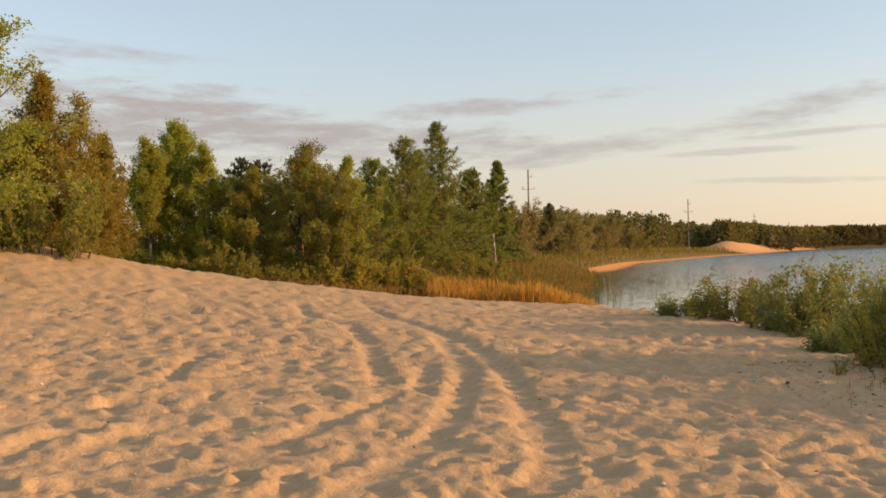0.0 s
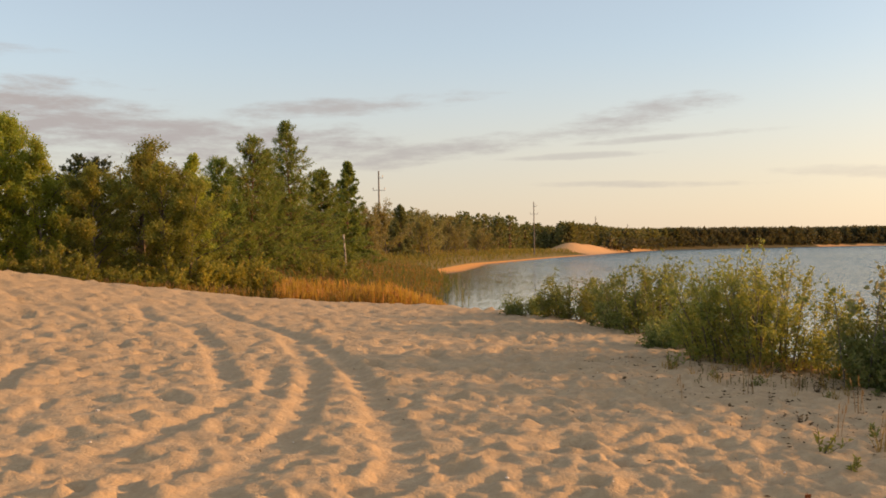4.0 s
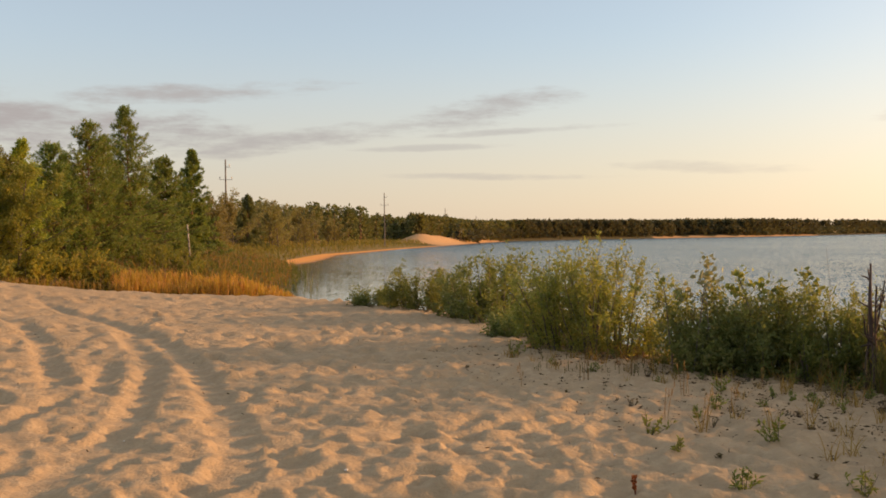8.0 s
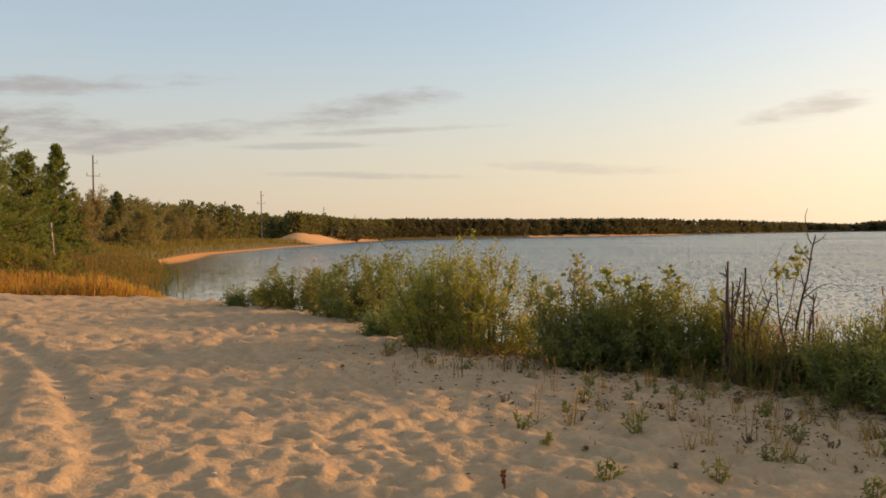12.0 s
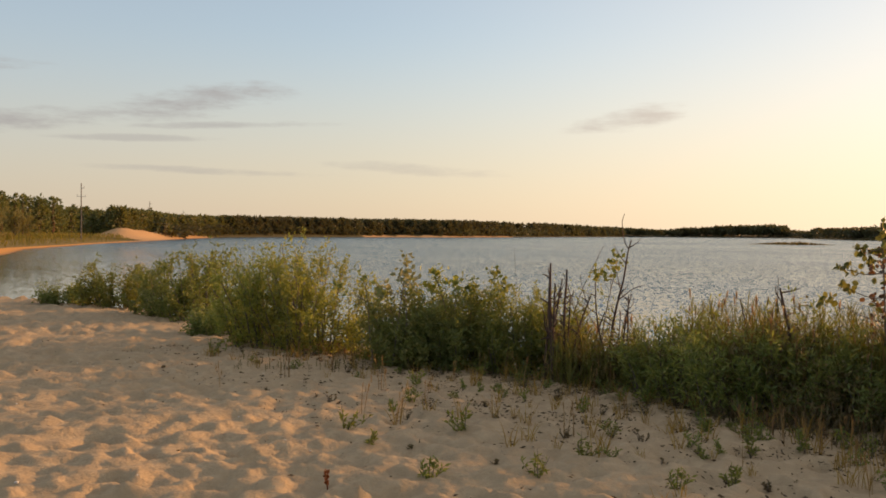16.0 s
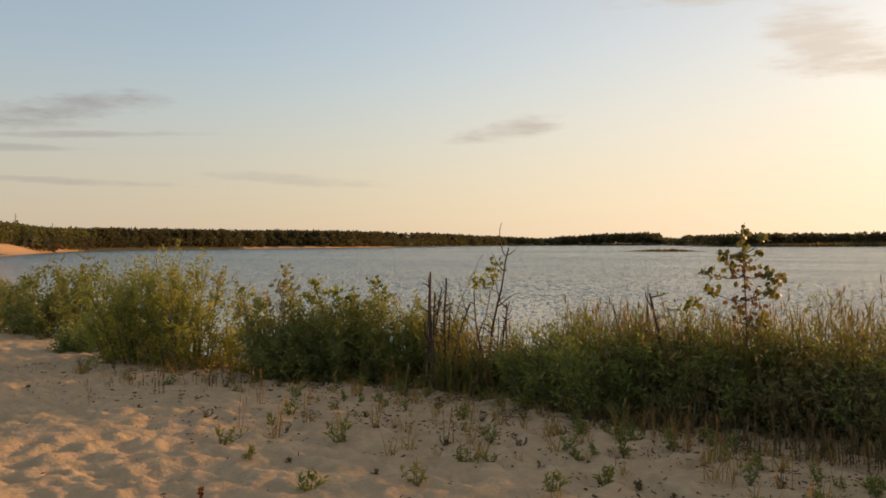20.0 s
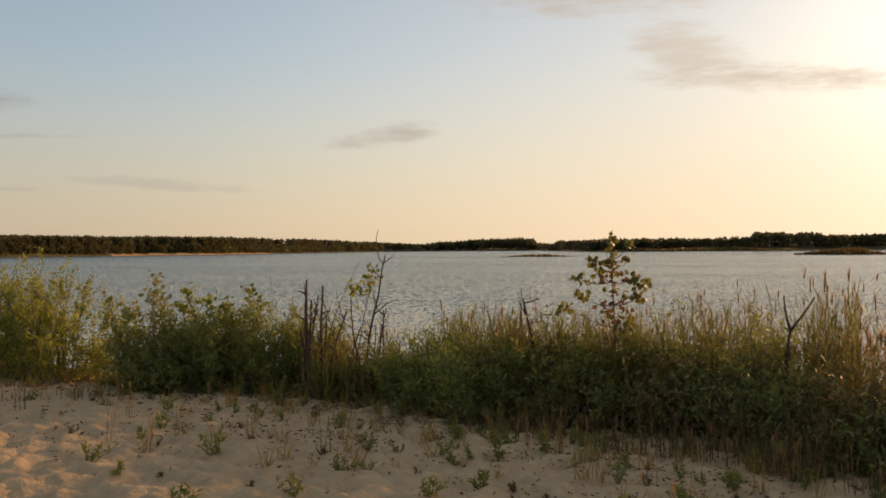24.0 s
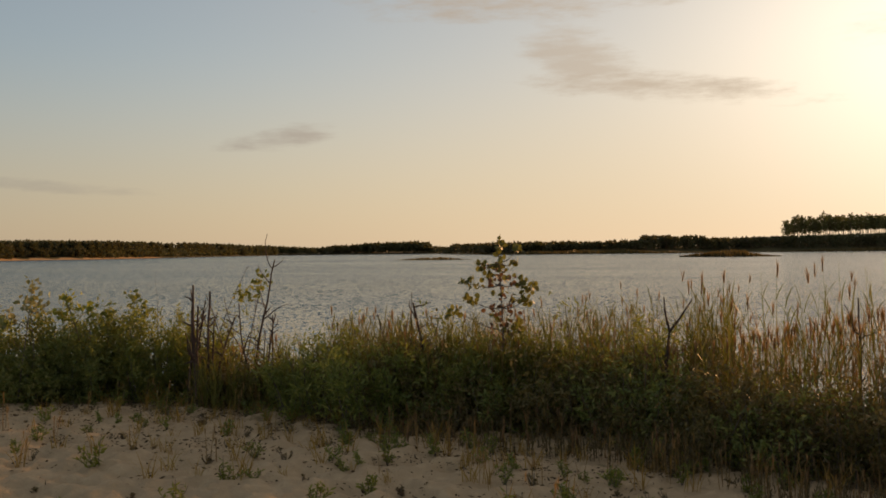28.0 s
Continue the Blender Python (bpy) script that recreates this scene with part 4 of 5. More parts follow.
# ---- far woods ----
def far_wood(name, label, seed, spots, mat, clump=0.5, per=260):
    """Many far trees in one mesh: pointed and rounded crowns of clumps on thin trunks."""
    rng = np.random.default_rng(seed)
    per, clump = int(per * 0.6), clump * 1.2
    crown, wood = Geo(), Geo()
    for x, y, tall, wide, pointed in spots:
        z = on_ground(x, y, 0.2)
        h = rng.random(per) ** (0.9 if pointed else 0.7)
        r = (1 - h) ** 0.8 if pointed else np.sin(np.pi * np.clip(h * 0.86 + 0.12, 0, 1)) ** 0.6
        rad = wide * 0.5 * r * np.sqrt(rng.uniform(0.25, 1.0, per)) * rng.uniform(0.8, 1.15, per)
        a = rng.uniform(0, 6.283, per)
        foot = 0.02
        pos = np.stack((x + rad * np.cos(a), y + rad * np.sin(a), z + tall * (foot + (1 - foot) * h)), -1)
        out = np.stack((np.cos(a), np.sin(a), rng.normal(size=per) * 0.5 + 0.35), -1)
        leaves(crown, pos, out + rng.normal(size=(per, 3)) * 0.4, clump * rng.uniform(0.6, 1.3, per), clump * rng.uniform(0.4, 0.8, per), rng)
        tube(wood, [(x, y, z - 0.3), (x, y, z + tall * 0.5), (x, y, z + tall * 0.96)], [0.015 * tall, 0.011 * tall, 0.02], 4)
    ob = crown.put(name, mat)
    tagged(ob, label, "forest", kind="stuff")
    ob2 = wood.put("forest_trunks", M_PINE_BARK)
    tagged(ob2, "slim dark trunks of the far trees", "forest", kind="stuff")
    return ob


def wood_spots(seed, line, count, deep, tall, wide, points=0.7):
    """Spots in a belt beside a line on the plan."""
    rng = np.random.default_rng(seed)
    p = np.array(line, float)
    seg = np.hypot(*(p[1:] - p[:-1]).T)
    cum = np.concatenate(((0,), np.cumsum(seg)))
    out = []
    while len(out) < count:
        s = rng.uniform(0, cum[-1])
        k = min(np.searchsorted(cum, s, "right") - 1, len(seg) - 1)
        q = p[k] + (p[k + 1] - p[k]) * (s - cum[k]) / seg[k]
        n = np.array((-(p[k + 1] - p[k])[1], (p[k + 1] - p[k])[0])) / seg[k]
        q = q + n * deep * rng.random() ** 1.4
        if float(lake_distance(np.array([q[0]]), np.array([q[1]]))[0]) < 3:
            continue
        t = rng.uniform(*tall)
        out.append((q[0], q[1], t, wide * rng.uniform(0.8, 1.2) * t / tall[1], bool(rng.random() < points)))
    return out


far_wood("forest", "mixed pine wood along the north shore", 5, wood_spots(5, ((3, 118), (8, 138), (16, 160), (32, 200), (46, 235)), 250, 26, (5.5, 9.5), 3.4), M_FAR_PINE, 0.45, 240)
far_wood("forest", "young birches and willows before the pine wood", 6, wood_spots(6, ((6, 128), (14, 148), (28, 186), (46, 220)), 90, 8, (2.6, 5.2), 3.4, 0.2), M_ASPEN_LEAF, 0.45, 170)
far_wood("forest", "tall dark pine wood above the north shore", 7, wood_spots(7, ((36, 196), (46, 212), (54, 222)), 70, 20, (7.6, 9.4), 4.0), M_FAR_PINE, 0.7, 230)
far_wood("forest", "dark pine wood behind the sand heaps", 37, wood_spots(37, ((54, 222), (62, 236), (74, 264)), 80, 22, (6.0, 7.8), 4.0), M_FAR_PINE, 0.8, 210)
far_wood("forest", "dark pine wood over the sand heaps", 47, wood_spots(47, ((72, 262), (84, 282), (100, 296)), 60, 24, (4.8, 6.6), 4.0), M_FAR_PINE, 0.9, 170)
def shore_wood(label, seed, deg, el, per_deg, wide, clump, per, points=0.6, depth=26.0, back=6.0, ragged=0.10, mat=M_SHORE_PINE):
    """A wood behind the far shore between two bearings, its skyline running from one elevation angle to the other."""
    rng = np.random.default_rng(seed)
    spots = []
    reach = np.arange(200.0, 1250.0, 3.0)
    for _ in range(max(3, int(per_deg * abs(deg[1] - deg[0])))):
        b = rng.uniform(*deg)
        sx, sy = math.sin(radians(b)), math.cos(radians(b))
        dry = lake_distance(reach * sx, reach * sy) > 2.0
        first = reach[np.argmax(dry)] if dry.any() else 1000.0
        dist = first + back + depth * rng.random() ** 1.4
        top = el[0] + (el[1] - el[0]) * (b - deg[0]) / (deg[1] - deg[0])
        x, y = dist * sx, dist * sy
        tall = EYE_LEVEL + dist * math.tan(radians(top)) - on_ground(x, y)
        if tall > 0.8:
            spots.append((x, y, tall * (1 - ragged * rng.random()), wide * rng.uniform(0.75, 1.25), bool(rng.random() < points)))
    return far_wood("forest", label, seed, spots, mat, clump, per)


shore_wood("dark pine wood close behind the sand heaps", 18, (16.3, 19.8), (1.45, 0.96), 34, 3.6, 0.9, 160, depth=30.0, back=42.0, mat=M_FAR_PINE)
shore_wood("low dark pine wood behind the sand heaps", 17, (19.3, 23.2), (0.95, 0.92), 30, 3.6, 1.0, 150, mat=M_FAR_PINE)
shore_wood("dark pine wood past the sand heaps", 27, (22.6, 30.0), (0.93, 0.84), 26, 4.2, 1.2, 130)
shore_wood("long dark forest on the far shore", 8, (29.2, 37.0), (0.85, 0.76), 26, 5.0, 1.4, 120)
shore_wood("dark forest sinking along the far shore", 9, (36.0, 43.9), (0.76, 0.57), 22, 6.5, 1.7, 110)
shore_wood("low dark forest on the far shore", 10, (42.8, 50.1), (0.57, 0.20), 18, 9.0, 2.2, 100, 0.3)
shore_wood("low continuous undergrowth along the far shore", 11, (19.5, 36.6), (0.40, 0.34), 14, 5.5, 1.3, 70, 0.1, 8.0, 5.0)
shore_wood("dark undergrowth along the farther shore", 12, (36.4, 49.0), (0.34, 0.12), 12, 8.0, 1.8, 70, 0.1, 10.0, 5.0)


# ---- the shore growth between beach and water ----
def shore_bushes():
    def put(label, seed, deg, dist, el, wide, deep, mat, leaf, stems, twigs, per, **kw):
        ob = shrub("willow_bush", label, seed, tall_for(deg, dist, el) * 0.93, wide, deep, mat, stems, twigs, per, leaf, **kw)
        stand(ob, *from_beach(deg, dist), -deg)
        return ob

    put("low creeping willow at the water's edge", 201, 14.4, 22.6, -3.3, 1.2, 0.9, M_GREY_WILLOW_LEAF, (0.075, 0.03), 22, 11, 18)
    put("small willow bush with one tall shoot at the water's edge", 202, 17.0, 21.3, -1.6, 1.35, 1.2, M_SHORE_WILLOW_LEAF, (0.075, 0.032), 32, 13, 20, wild=0.35)
    put("green willow bush with a few long shoots", 203, 19.9, 19.2, -1.3, 1.1, 1.2, M_GREY_WILLOW_LEAF, (0.07, 0.032), 32, 13, 20, wild=0.3)
    put("green willow bush beside the bare sand", 204, 21.9, 18.2, -0.6, 1.3, 1.2, M_SHORE_WILLOW_LEAF, (0.07, 0.03), 36, 13, 20, wild=0.3)
    put("low dark willow at the foot of taller bushes", 214, 23.4, 15.4, -4.4, 1.1, 0.8, M_GREY_WILLOW_LEAF, (0.065, 0.026), 30, 12, 18)
    put("tall yellow-green willow bush with reddish stems", 205, 25.9, 13.9, -0.35, 1.25, 1.2, M_YELLOW_WILLOW_LEAF, (0.064, 0.021), 46, 15, 20, wild=0.2)
    put("bright yellow-green willow bush with a rusty foot", 206, 28.3, 13.2, -0.2, 1.1, 1.1, M_YELLOW_WILLOW_LEAF, (0.064, 0.021), 46, 15, 20, wild=0.25)
    put("low sparse willow between taller bushes", 207, 31.4, 12.6, -5.0, 0.6, 0.5, M_YELLOW_WILLOW_LEAF, (0.06, 0.022), 10, 11, 14)
    put("dark grey-green willow bush", 208, 34.7, 11.9, -2.8, 1.1, 1.0, M_GREY_WILLOW_LEAF, (0.058, 0.029), 46, 15, 20, wild=0.12)
    put("dense dark willow bush beside the beach", 209, 37.2, 11.7, -2.75, 1.2, 1.1, M_GREY_WILLOW_LEAF, (0.062, 0.024), 46, 15, 20, wild=0.14)
    put("dense olive willow bush", 210, 40.0, 11.6, -2.8, 1.15, 1.1, M_SHORE_WILLOW_LEAF, (0.065, 0.021), 46, 15, 20, wild=0.16)
    put("willow bush thinning among dead stems", 211, 42.2, 11.6, -3.7, 0.8, 0.9, M_SHORE_WILLOW_LEAF, (0.056, 0.018), 28, 13, 18, wild=0.3)
    put("loose willow shoots behind dead stems", 212, 44.6, 11.6, -1.9, 0.4, 0.4, M_SHORE_WILLOW_LEAF, (0.06, 0.02), 7, 9, 11, thin_foot=0.35)
    put("low dark willow scrub below dead stems", 213, 44.4, 10.9, -6.3, 1.0, 0.8, M_SCRUB, (0.05, 0.02), 26, 13, 18)
    put("low dark willow scrub beside the reeds", 215, 47.0, 10.7, -6.4, 1.0, 0.8, M_SCRUB, (0.05, 0.02), 26, 13, 18)
    # leafy shoots that grow through the reeds
    for n, deg in enumerate((49.8, 51.6, 53.2, 55.0, 56.9, 58.6, 60.4, 62.2, 64.0, 66.0, 67.8, 69.6, 71.6)):
        el = float(np.interp(deg, (48.8, 52, 57.5, 62.6, 66.7, 71, 74, 78), (-4.5, -4.2, -4.5, -4.2, -3.4, -2.9, -2.9, -2.8))) - 0.35 * (n % 3)
        put("leafy green shoots growing through the reeds", 260 + n, deg, (9.9 if deg < 53 else 9.2) + 0.25 * (n % 2), el, 0.95, 0.8, (M_SHORE_WILLOW_LEAF, M_SHOOT_LEAF)[n % 2], (0.08, 0.017), 26, 14, 13, wild=0.3, thin_foot=0.15)
    # low leafy scrub under the reeds, its front nearer towards the south
    for n, deg in enumerate((49.0, 51.5, 54.3, 56.6, 59, 61.3, 63.6, 66, 68.4, 70.8, 73.2, 75.6, 78, 80.4, 84, 90, 96)):
        dist = float(np.interp(deg, (48, 52, 54.5, 61, 70, 78, 90), (10.9, 10.0, 9.2, 8.9, 8.5, 7.6, 7.2)))
        put("low dark leafy scrub at the foot of the reeds", 230 + n, deg, dist, -6.6 + (n % 3) * 0.5 - 0.14 * max(0, deg - 70), 1.05, 0.9, M_SCRUB if n % 4 else M_GREY_WILLOW_LEAF, (0.058, 0.022), 26, 13, 14, wild=0.35)


shore_bushes()


def sprig(label, seed, deg, dist, el, top_leaves, mat):
    """A single shoot with large pale leaves at its top."""
    rng = np.random.default_rng(seed)
    thing = tagged(new("willow_shoot"), label, "shrub")
    wood, crown = Geo(), Geo()
    tall = tall_for(deg, dist, el)
    b = limb((0, 0, -0.1), (rng.normal() * 0.05, rng.normal() * 0.05, 1), tall + 0.1, rng, 8, 0.05, 0.05)
    tube(wood, b, np.linspace(0.011, 0.003, 9), 5)
    for q in (b[-1], b[-2] + rng.normal(size=3) * (0.16, 0.16, 0.02), b[-2] + rng.normal(size=3) * (0.2, 0.2, 0.04)):
        tube(wood, [b[-3], (b[-3] + q) / 2 + (0, 0, 0.02), q], [0.004, 0.003, 0.002], 4)
        c = top_leaves
        leaves(crown, q + rng.normal(size=(c, 3)) * 0.05, rng.normal(size=(c, 3)) + (0, 0, 0.3), 0.08 * rng.uniform(0.7, 1.2, c), 0.055, rng)
    wood.put("stem", M_GREY_BARK, thing, True)
    tagged(crown.put("foliage", mat, thing), kind="stuff")
    stand(thing, *from_beach(deg, dist))


sprig("goat willow shoot with bright downy leaves at its tip", 251, 33.0, 11.4, -1.55, 18, M_PALE_LEAF)
sprig("goat willow shoot with round grey leaves", 252, 34.0, 11.5, -2.5, 16, M_PALE_LEAF)
sprig("goat willow shoot with dark round leaves", 253, 31.9, 11.6, -2.6, 18, M_GREY_WILLOW_LEAF)
sprig("leafy yellow-green willow shoot above the dark bush", 254, 36.6, 11.7, -2.0, 30, M_YELLOW_WILLOW_LEAF)
sprig("leafy willow shoot above the dark bush", 256, 38.8, 11.7, -2.4, 26, M_SHORE_WILLOW_LEAF)
sprig("slim willow shoot among dead stems", 255, 44.9, 11.2, -1.3, 24, M_SHORE_WILLOW_LEAF)


def reed_bed(name, label, seed, spots, tall, mat, leaf_n=6, width=0.018, plumes=0.3, stem_w=0.007, plume_len=0.17):
    """Reed or tall grass stems, each with alternate drooping blades and some with seed plumes."""
    rng = np.random.default_rng(seed)
    spots = np.asarray(spots, float)
    n = len(spots)
    z = np.maximum(height(spots[:, 0], spots[:, 1]), -0.25)
    base = np.column_stack((spots, z - 0.03))
    h = tall(spots) * rng.uniform(0.6, 1.1, n)
    g, pl = Geo(), Geo()
    head = rng.uniform(0, 6.283, n)
    lean = np.abs(rng.normal(size=n)) * 0.08
    spine = blades(g, base, head, h, np.full(n, stem_w * 1.6), lean, np.full(n, 0.12), 4)
    for i in range(leaf_n):
        u = (i + 0.6 + rng.random(n) * 0.7) / (leaf_n + 0.6) * 3.6
        k = np.minimum(u.astype(int), 3)
        q = spine[np.arange(n), k] + (spine[np.arange(n), k + 1] - spine[np.arange(n), k]) * (u - k)[:, None]
        blades(g, q, head + i * 2.6 + rng.normal(size=n) * 0.6, rng.uniform(0.22, 0.42, n) * np.minimum(h, 1.15) / 1.4, width * rng.uniform(0.7, 1.2, n), rng.uniform(0.25, 0.6, n), rng.uniform(0.4, 1.5, n), 3)
    ob = g.put(name, mat)
    tagged(ob, label, "reeds", kind="stuff")
    pick = np.flatnonzero(rng.random(n) < plumes)
    if len(pick):
        for _ in range(7):
            m = len(pick)
            blades(pl, spine[pick, -1] - (0, 0, 0.02) - rng.random((m, 1)) * (0, 0, plume_len * 0.4), rng.uniform(0, 6.283, m), plume_len * rng.uniform(0.5, 1.0, m), rng.uniform(0.006, 0.014, m), rng.uniform(0.05, 0.3, m), rng.uniform(0, 0.5, m), 2)
        po = pl.put("plumes", M_PLUME, ob)
        tagged(po, "brownish feathery seed plumes", kind="stuff")
    return ob


def belt(seed, count, deg, dist, clump=0.0):
    """Spots between bearings and distances, gathered in loose clumps."""
    rng = np.random.default_rng(seed)
    a = np.radians(rng.uniform(*deg, count))
    r = np.sqrt(rng.uniform(dist[0] ** 2, dist[1] ** 2, count))
    p = np.column_stack((r * np.sin(a), r * np.cos(a)))
    if clump:
        keep = vnoise(p[:, 0], p[:, 1], 1.6, seed) > rng.uniform(-0.5, clump, count) * 0.5 - 0.1
        p = p[keep]
    return p


def set_back(p):
    """Moves the belt's front towards the water at its north end."""
    b = bearing_of(p)
    d = np.hypot(p[:, 0], p[:, 1])
    return p[d > np.interp(b, (46, 50, 53, 56), (10.9, 10.5, 9.6, 9.0))]


def bearing_of(p):
    return np.degrees(np.arctan2(p[:, 0], p[:, 1]))


def near_reed_height(p):
    """Tops rise towards the south end of the belt."""
    b, d = bearing_of(p), np.hypot(p[:, 0], p[:, 1])
    el = np.interp(b, (43, 47.5, 48.8, 52, 57.5, 62.6, 66.7, 71, 74, 78, 82, 90), (-5.4, -5.6, -3.9, -3.8, -4.0, -3.8, -3.0, -2.3, -2.1, -1.7, -1.4, -1.1))
    top = EYE_LEVEL + d * np.tan(np.radians(el))
    return np.clip(top - np.maximum(height(p[:, 0], p[:, 1]), 0), 0.5, 2.3)


reed_bed("reeds", "dense green reeds and tall grass along the shore", 301, set_back(belt(301, 2900, (47, 75), (8.7, 11.1), 0.6)), near_reed_height, M_SHORE_REED, 9, 0.0095, 0.08, 0.005, plume_len=0.10)
reed_bed("reeds", "tall dry-tipped reeds at the south end of the shore", 302, belt(302, 520, (73, 100), (8.2, 10.8), 0.3), near_reed_height, M_SHORE_REED, 8, 0.010, 0.4, 0.005, plume_len=0.14)
reed_bed("reeds", "sparse brown reed stalks standing in the water", 303, belt(303, 640, (70, 100), (8.6, 11.3), 0.0), near_reed_height, M_BROWN_REED, 6, 0.009, 0.6, 0.005, plume_len=0.16)
reed_bed("reeds", "loose grass stalks among the willows", 304, belt(304, 300, (43, 49), (10.2, 11.8), 0.4), lambda p: near_reed_height(p) * 0.95, M_SHORE_REED, 7, 0.010, 0.05, 0.005)
reed_bed("reeds", "brown and green stalks at the front of the reed belt", 307, set_back(belt(307, 420, (47, 80), (8.3, 9.6), 0.3)), lambda p: near_reed_height(p) * 0.9, M_BROWN_REED, 6, 0.009, 0.25, 0.005, plume_len=0.11)


def front_of_belt(seed, count, deg, deep):
    """Spots along the foot of the belt, which comes nearer to the beach towards the south."""
    rng = np.random.default_rng(seed)
    a = rng.uniform(*deg, count)
    r = np.interp(a, (48, 52, 54.5, 61, 70, 78, 90, 100), (10.4, 9.4, 8.5, 8.2, 7.8, 6.9, 6.5, 6.3)) + deep * (rng.random(count) ** 1.5 - 0.25)
    p = np.column_stack((r * np.sin(np.radians(a)), r * np.cos(np.radians(a))))
    return p[vnoise(p[:, 0], p[:, 1], 1.6, seed) > rng.uniform(-0.55, 0.25, len(p))]


# grass at the foot of the belt
reed_bed("grass", "dark tangled grass at the edge of the beach", 305, front_of_belt(305, 1800, (48, 100), 1.0), lambda p: 0.12 + 0.2 * (vnoise(p[:, 0], p[:, 1], 2.2, 35) + 0.5), M_LITTER_GRASS, 7, 0.009, 0.05, 0.004)
reed_bed("grass", "dry brown stalks at the edge of the beach", 308, front_of_belt(308, 320, (50, 100), 1.2), lambda p: np.full(len(p), 0.32), M_BROWN_REED, 4, 0.007, 0.4, 0.004, plume_len=0.08)
reed_bed("grass", "dark tangled grass under the willows", 306, belt(306, 350, (24, 47), (11.0, 12.8), 0.5), lambda p: np.full(len(p), 0.16), M_SCRUB, 6, 0.010, 0.05, 0.004)


# ---- dead stems ----
def snag(label, seed, deg, dist, el, thick, twigs, lean=(0, 0), fork=None, reach=0.35, fork_at=1.0):
    """A dead standing stem with a broken top and a few bare twigs."""
    rng = np.random.default_rng(seed)
    thing = tagged(new("dead_stem"), label, "dead tree")
    tall = tall_for(deg, dist, el)
    g = Geo()
    b = limb((0, 0, -0.15), (lean[0], lean[1], 1), (tall + 0.15) * math.hypot(1, *lean), rng, 11, 0.0, 0.055)
    tube(g, b, np.linspace(1.2, 0.5, 12) * thick * rng.uniform(0.8, 1.2, 12), 7)
    g.put("trunk", M_DEAD, thing, True)
    for i in range(twigs + 4):
        u = rng.uniform(0.35, 0.99) * 10.9
        k = int(u)
        q = b[k] + (b[k + 1] - b[k]) * (u - k)
        t = Geo()
        a = rng.uniform(0, 6.283)
        w = limb(q, (math.cos(a), math.sin(a), rng.uniform(0.2, 1.2)), reach * (rng.uniform(0.4, 1.1) if i < twigs else rng.uniform(0.12, 0.45)), rng, 5, 0.4, 0.2)
        tube(t, w, np.linspace(0.5, 0.2, 6) * thick, 4)
        t.put("twig", M_DEAD, thing, True)
    if fork:
        for side in fork:
            t = Geo()
            w = limb(b[int(fork_at * 11)] - (0, 0, 0.03), side, np.linalg.norm(side), rng, 5, 0.2, 0.06)
            tube(t, w, np.linspace(0.6, 0.25, 6) * thick, 5)
            t.put("branch", M_DEAD, thing, True)
    stand(thing, *from_beach(deg, dist), -deg)
    return thing


snag("dark dead willow stem with a frayed top", 401, 42.7, 10.75, -1.6, 0.026, 3)
snag("dark dead willow stem", 402, 43.15, 10.75, -1.95, 0.020, 2)
snag("thin dead stem in the willow clump", 403, 42.1, 10.75, -3.2, 0.015, 2)
snag("leaning dead stem in the willow clump", 404, 43.3, 10.75, -3.4, 0.015, 2, (0.06, 0))
snag("long bare leaning branch", 405, 43.1, 11.8, 0.1, 0.006, 2, (0.15, 0.0), reach=0.2)
snag("slim dead tree with thin bare twigs", 406, 45.7, 11.0, 0.0, 0.015, 10, reach=0.42)
snag("dead stem with a forked top", 415, 42.7, 10.6, -2.9, 0.018, 4)
snag("thin dead stem beside the willow", 416, 43.6, 10.7, -3.8, 0.014, 3)
snag("thin dead stem with bare twigs", 417, 45.6, 10.6, -2.6, 0.012, 7, reach=0.35)
snag("thin dark dead stem with short stubs", 418, 42.3, 10.9, -2.4, 0.013, 5, (0.03, 0), reach=0.25)
snag("slender dead stem among the willow shoots", 419, 44.7, 10.8, -2.0, 0.009, 6, (-0.04, 0), reach=0.3)
snag("thin dead stem standing in the gap", 420, 47.0, 10.5, -3.5, 0.013, 5, reach=0.25)
snag("short dead stem beside the reeds", 421, 46.1, 10.5, -4.4, 0.011, 3)
snag("leaning grey dead stem", 407, 44.3, 10.9, -4.4, 0.013, 1, (0.22, 0))
snag("short broken dead stem", 408, 46.7, 10.6, -3.4, 0.014, 1)
snag("thin bare stem rising from the willows", 409, 40.6, 11.9, -0.6, 0.003, 1)
snag("dead stem with one long side branch", 410, 56.0, 9.4, -2.75, 0.019, 3, fork=((0.50, 0.05, 0.22), (0.16, 0.0, 0.14)), fork_at=0.6)
snag("crooked thin dead twig", 411, 55.4, 9.7, -2.0, 0.007, 2, reach=0.2)
snag("short dark stub among the reeds", 412, 54.2, 9.4, -3.4, 0.012, 0)
snag("forked dead sapling among the reeds", 413, 70.2, 8.8, -4.0, 0.022, 3, fork=((-0.09, 0.02, 0.31), (0.2, 0.0, 0.31), (-0.02, 0.03, 0.22)))
snag("dark broken stem in the reeds", 414, 81.5, 8.9, -2.0, 0.016, 2)


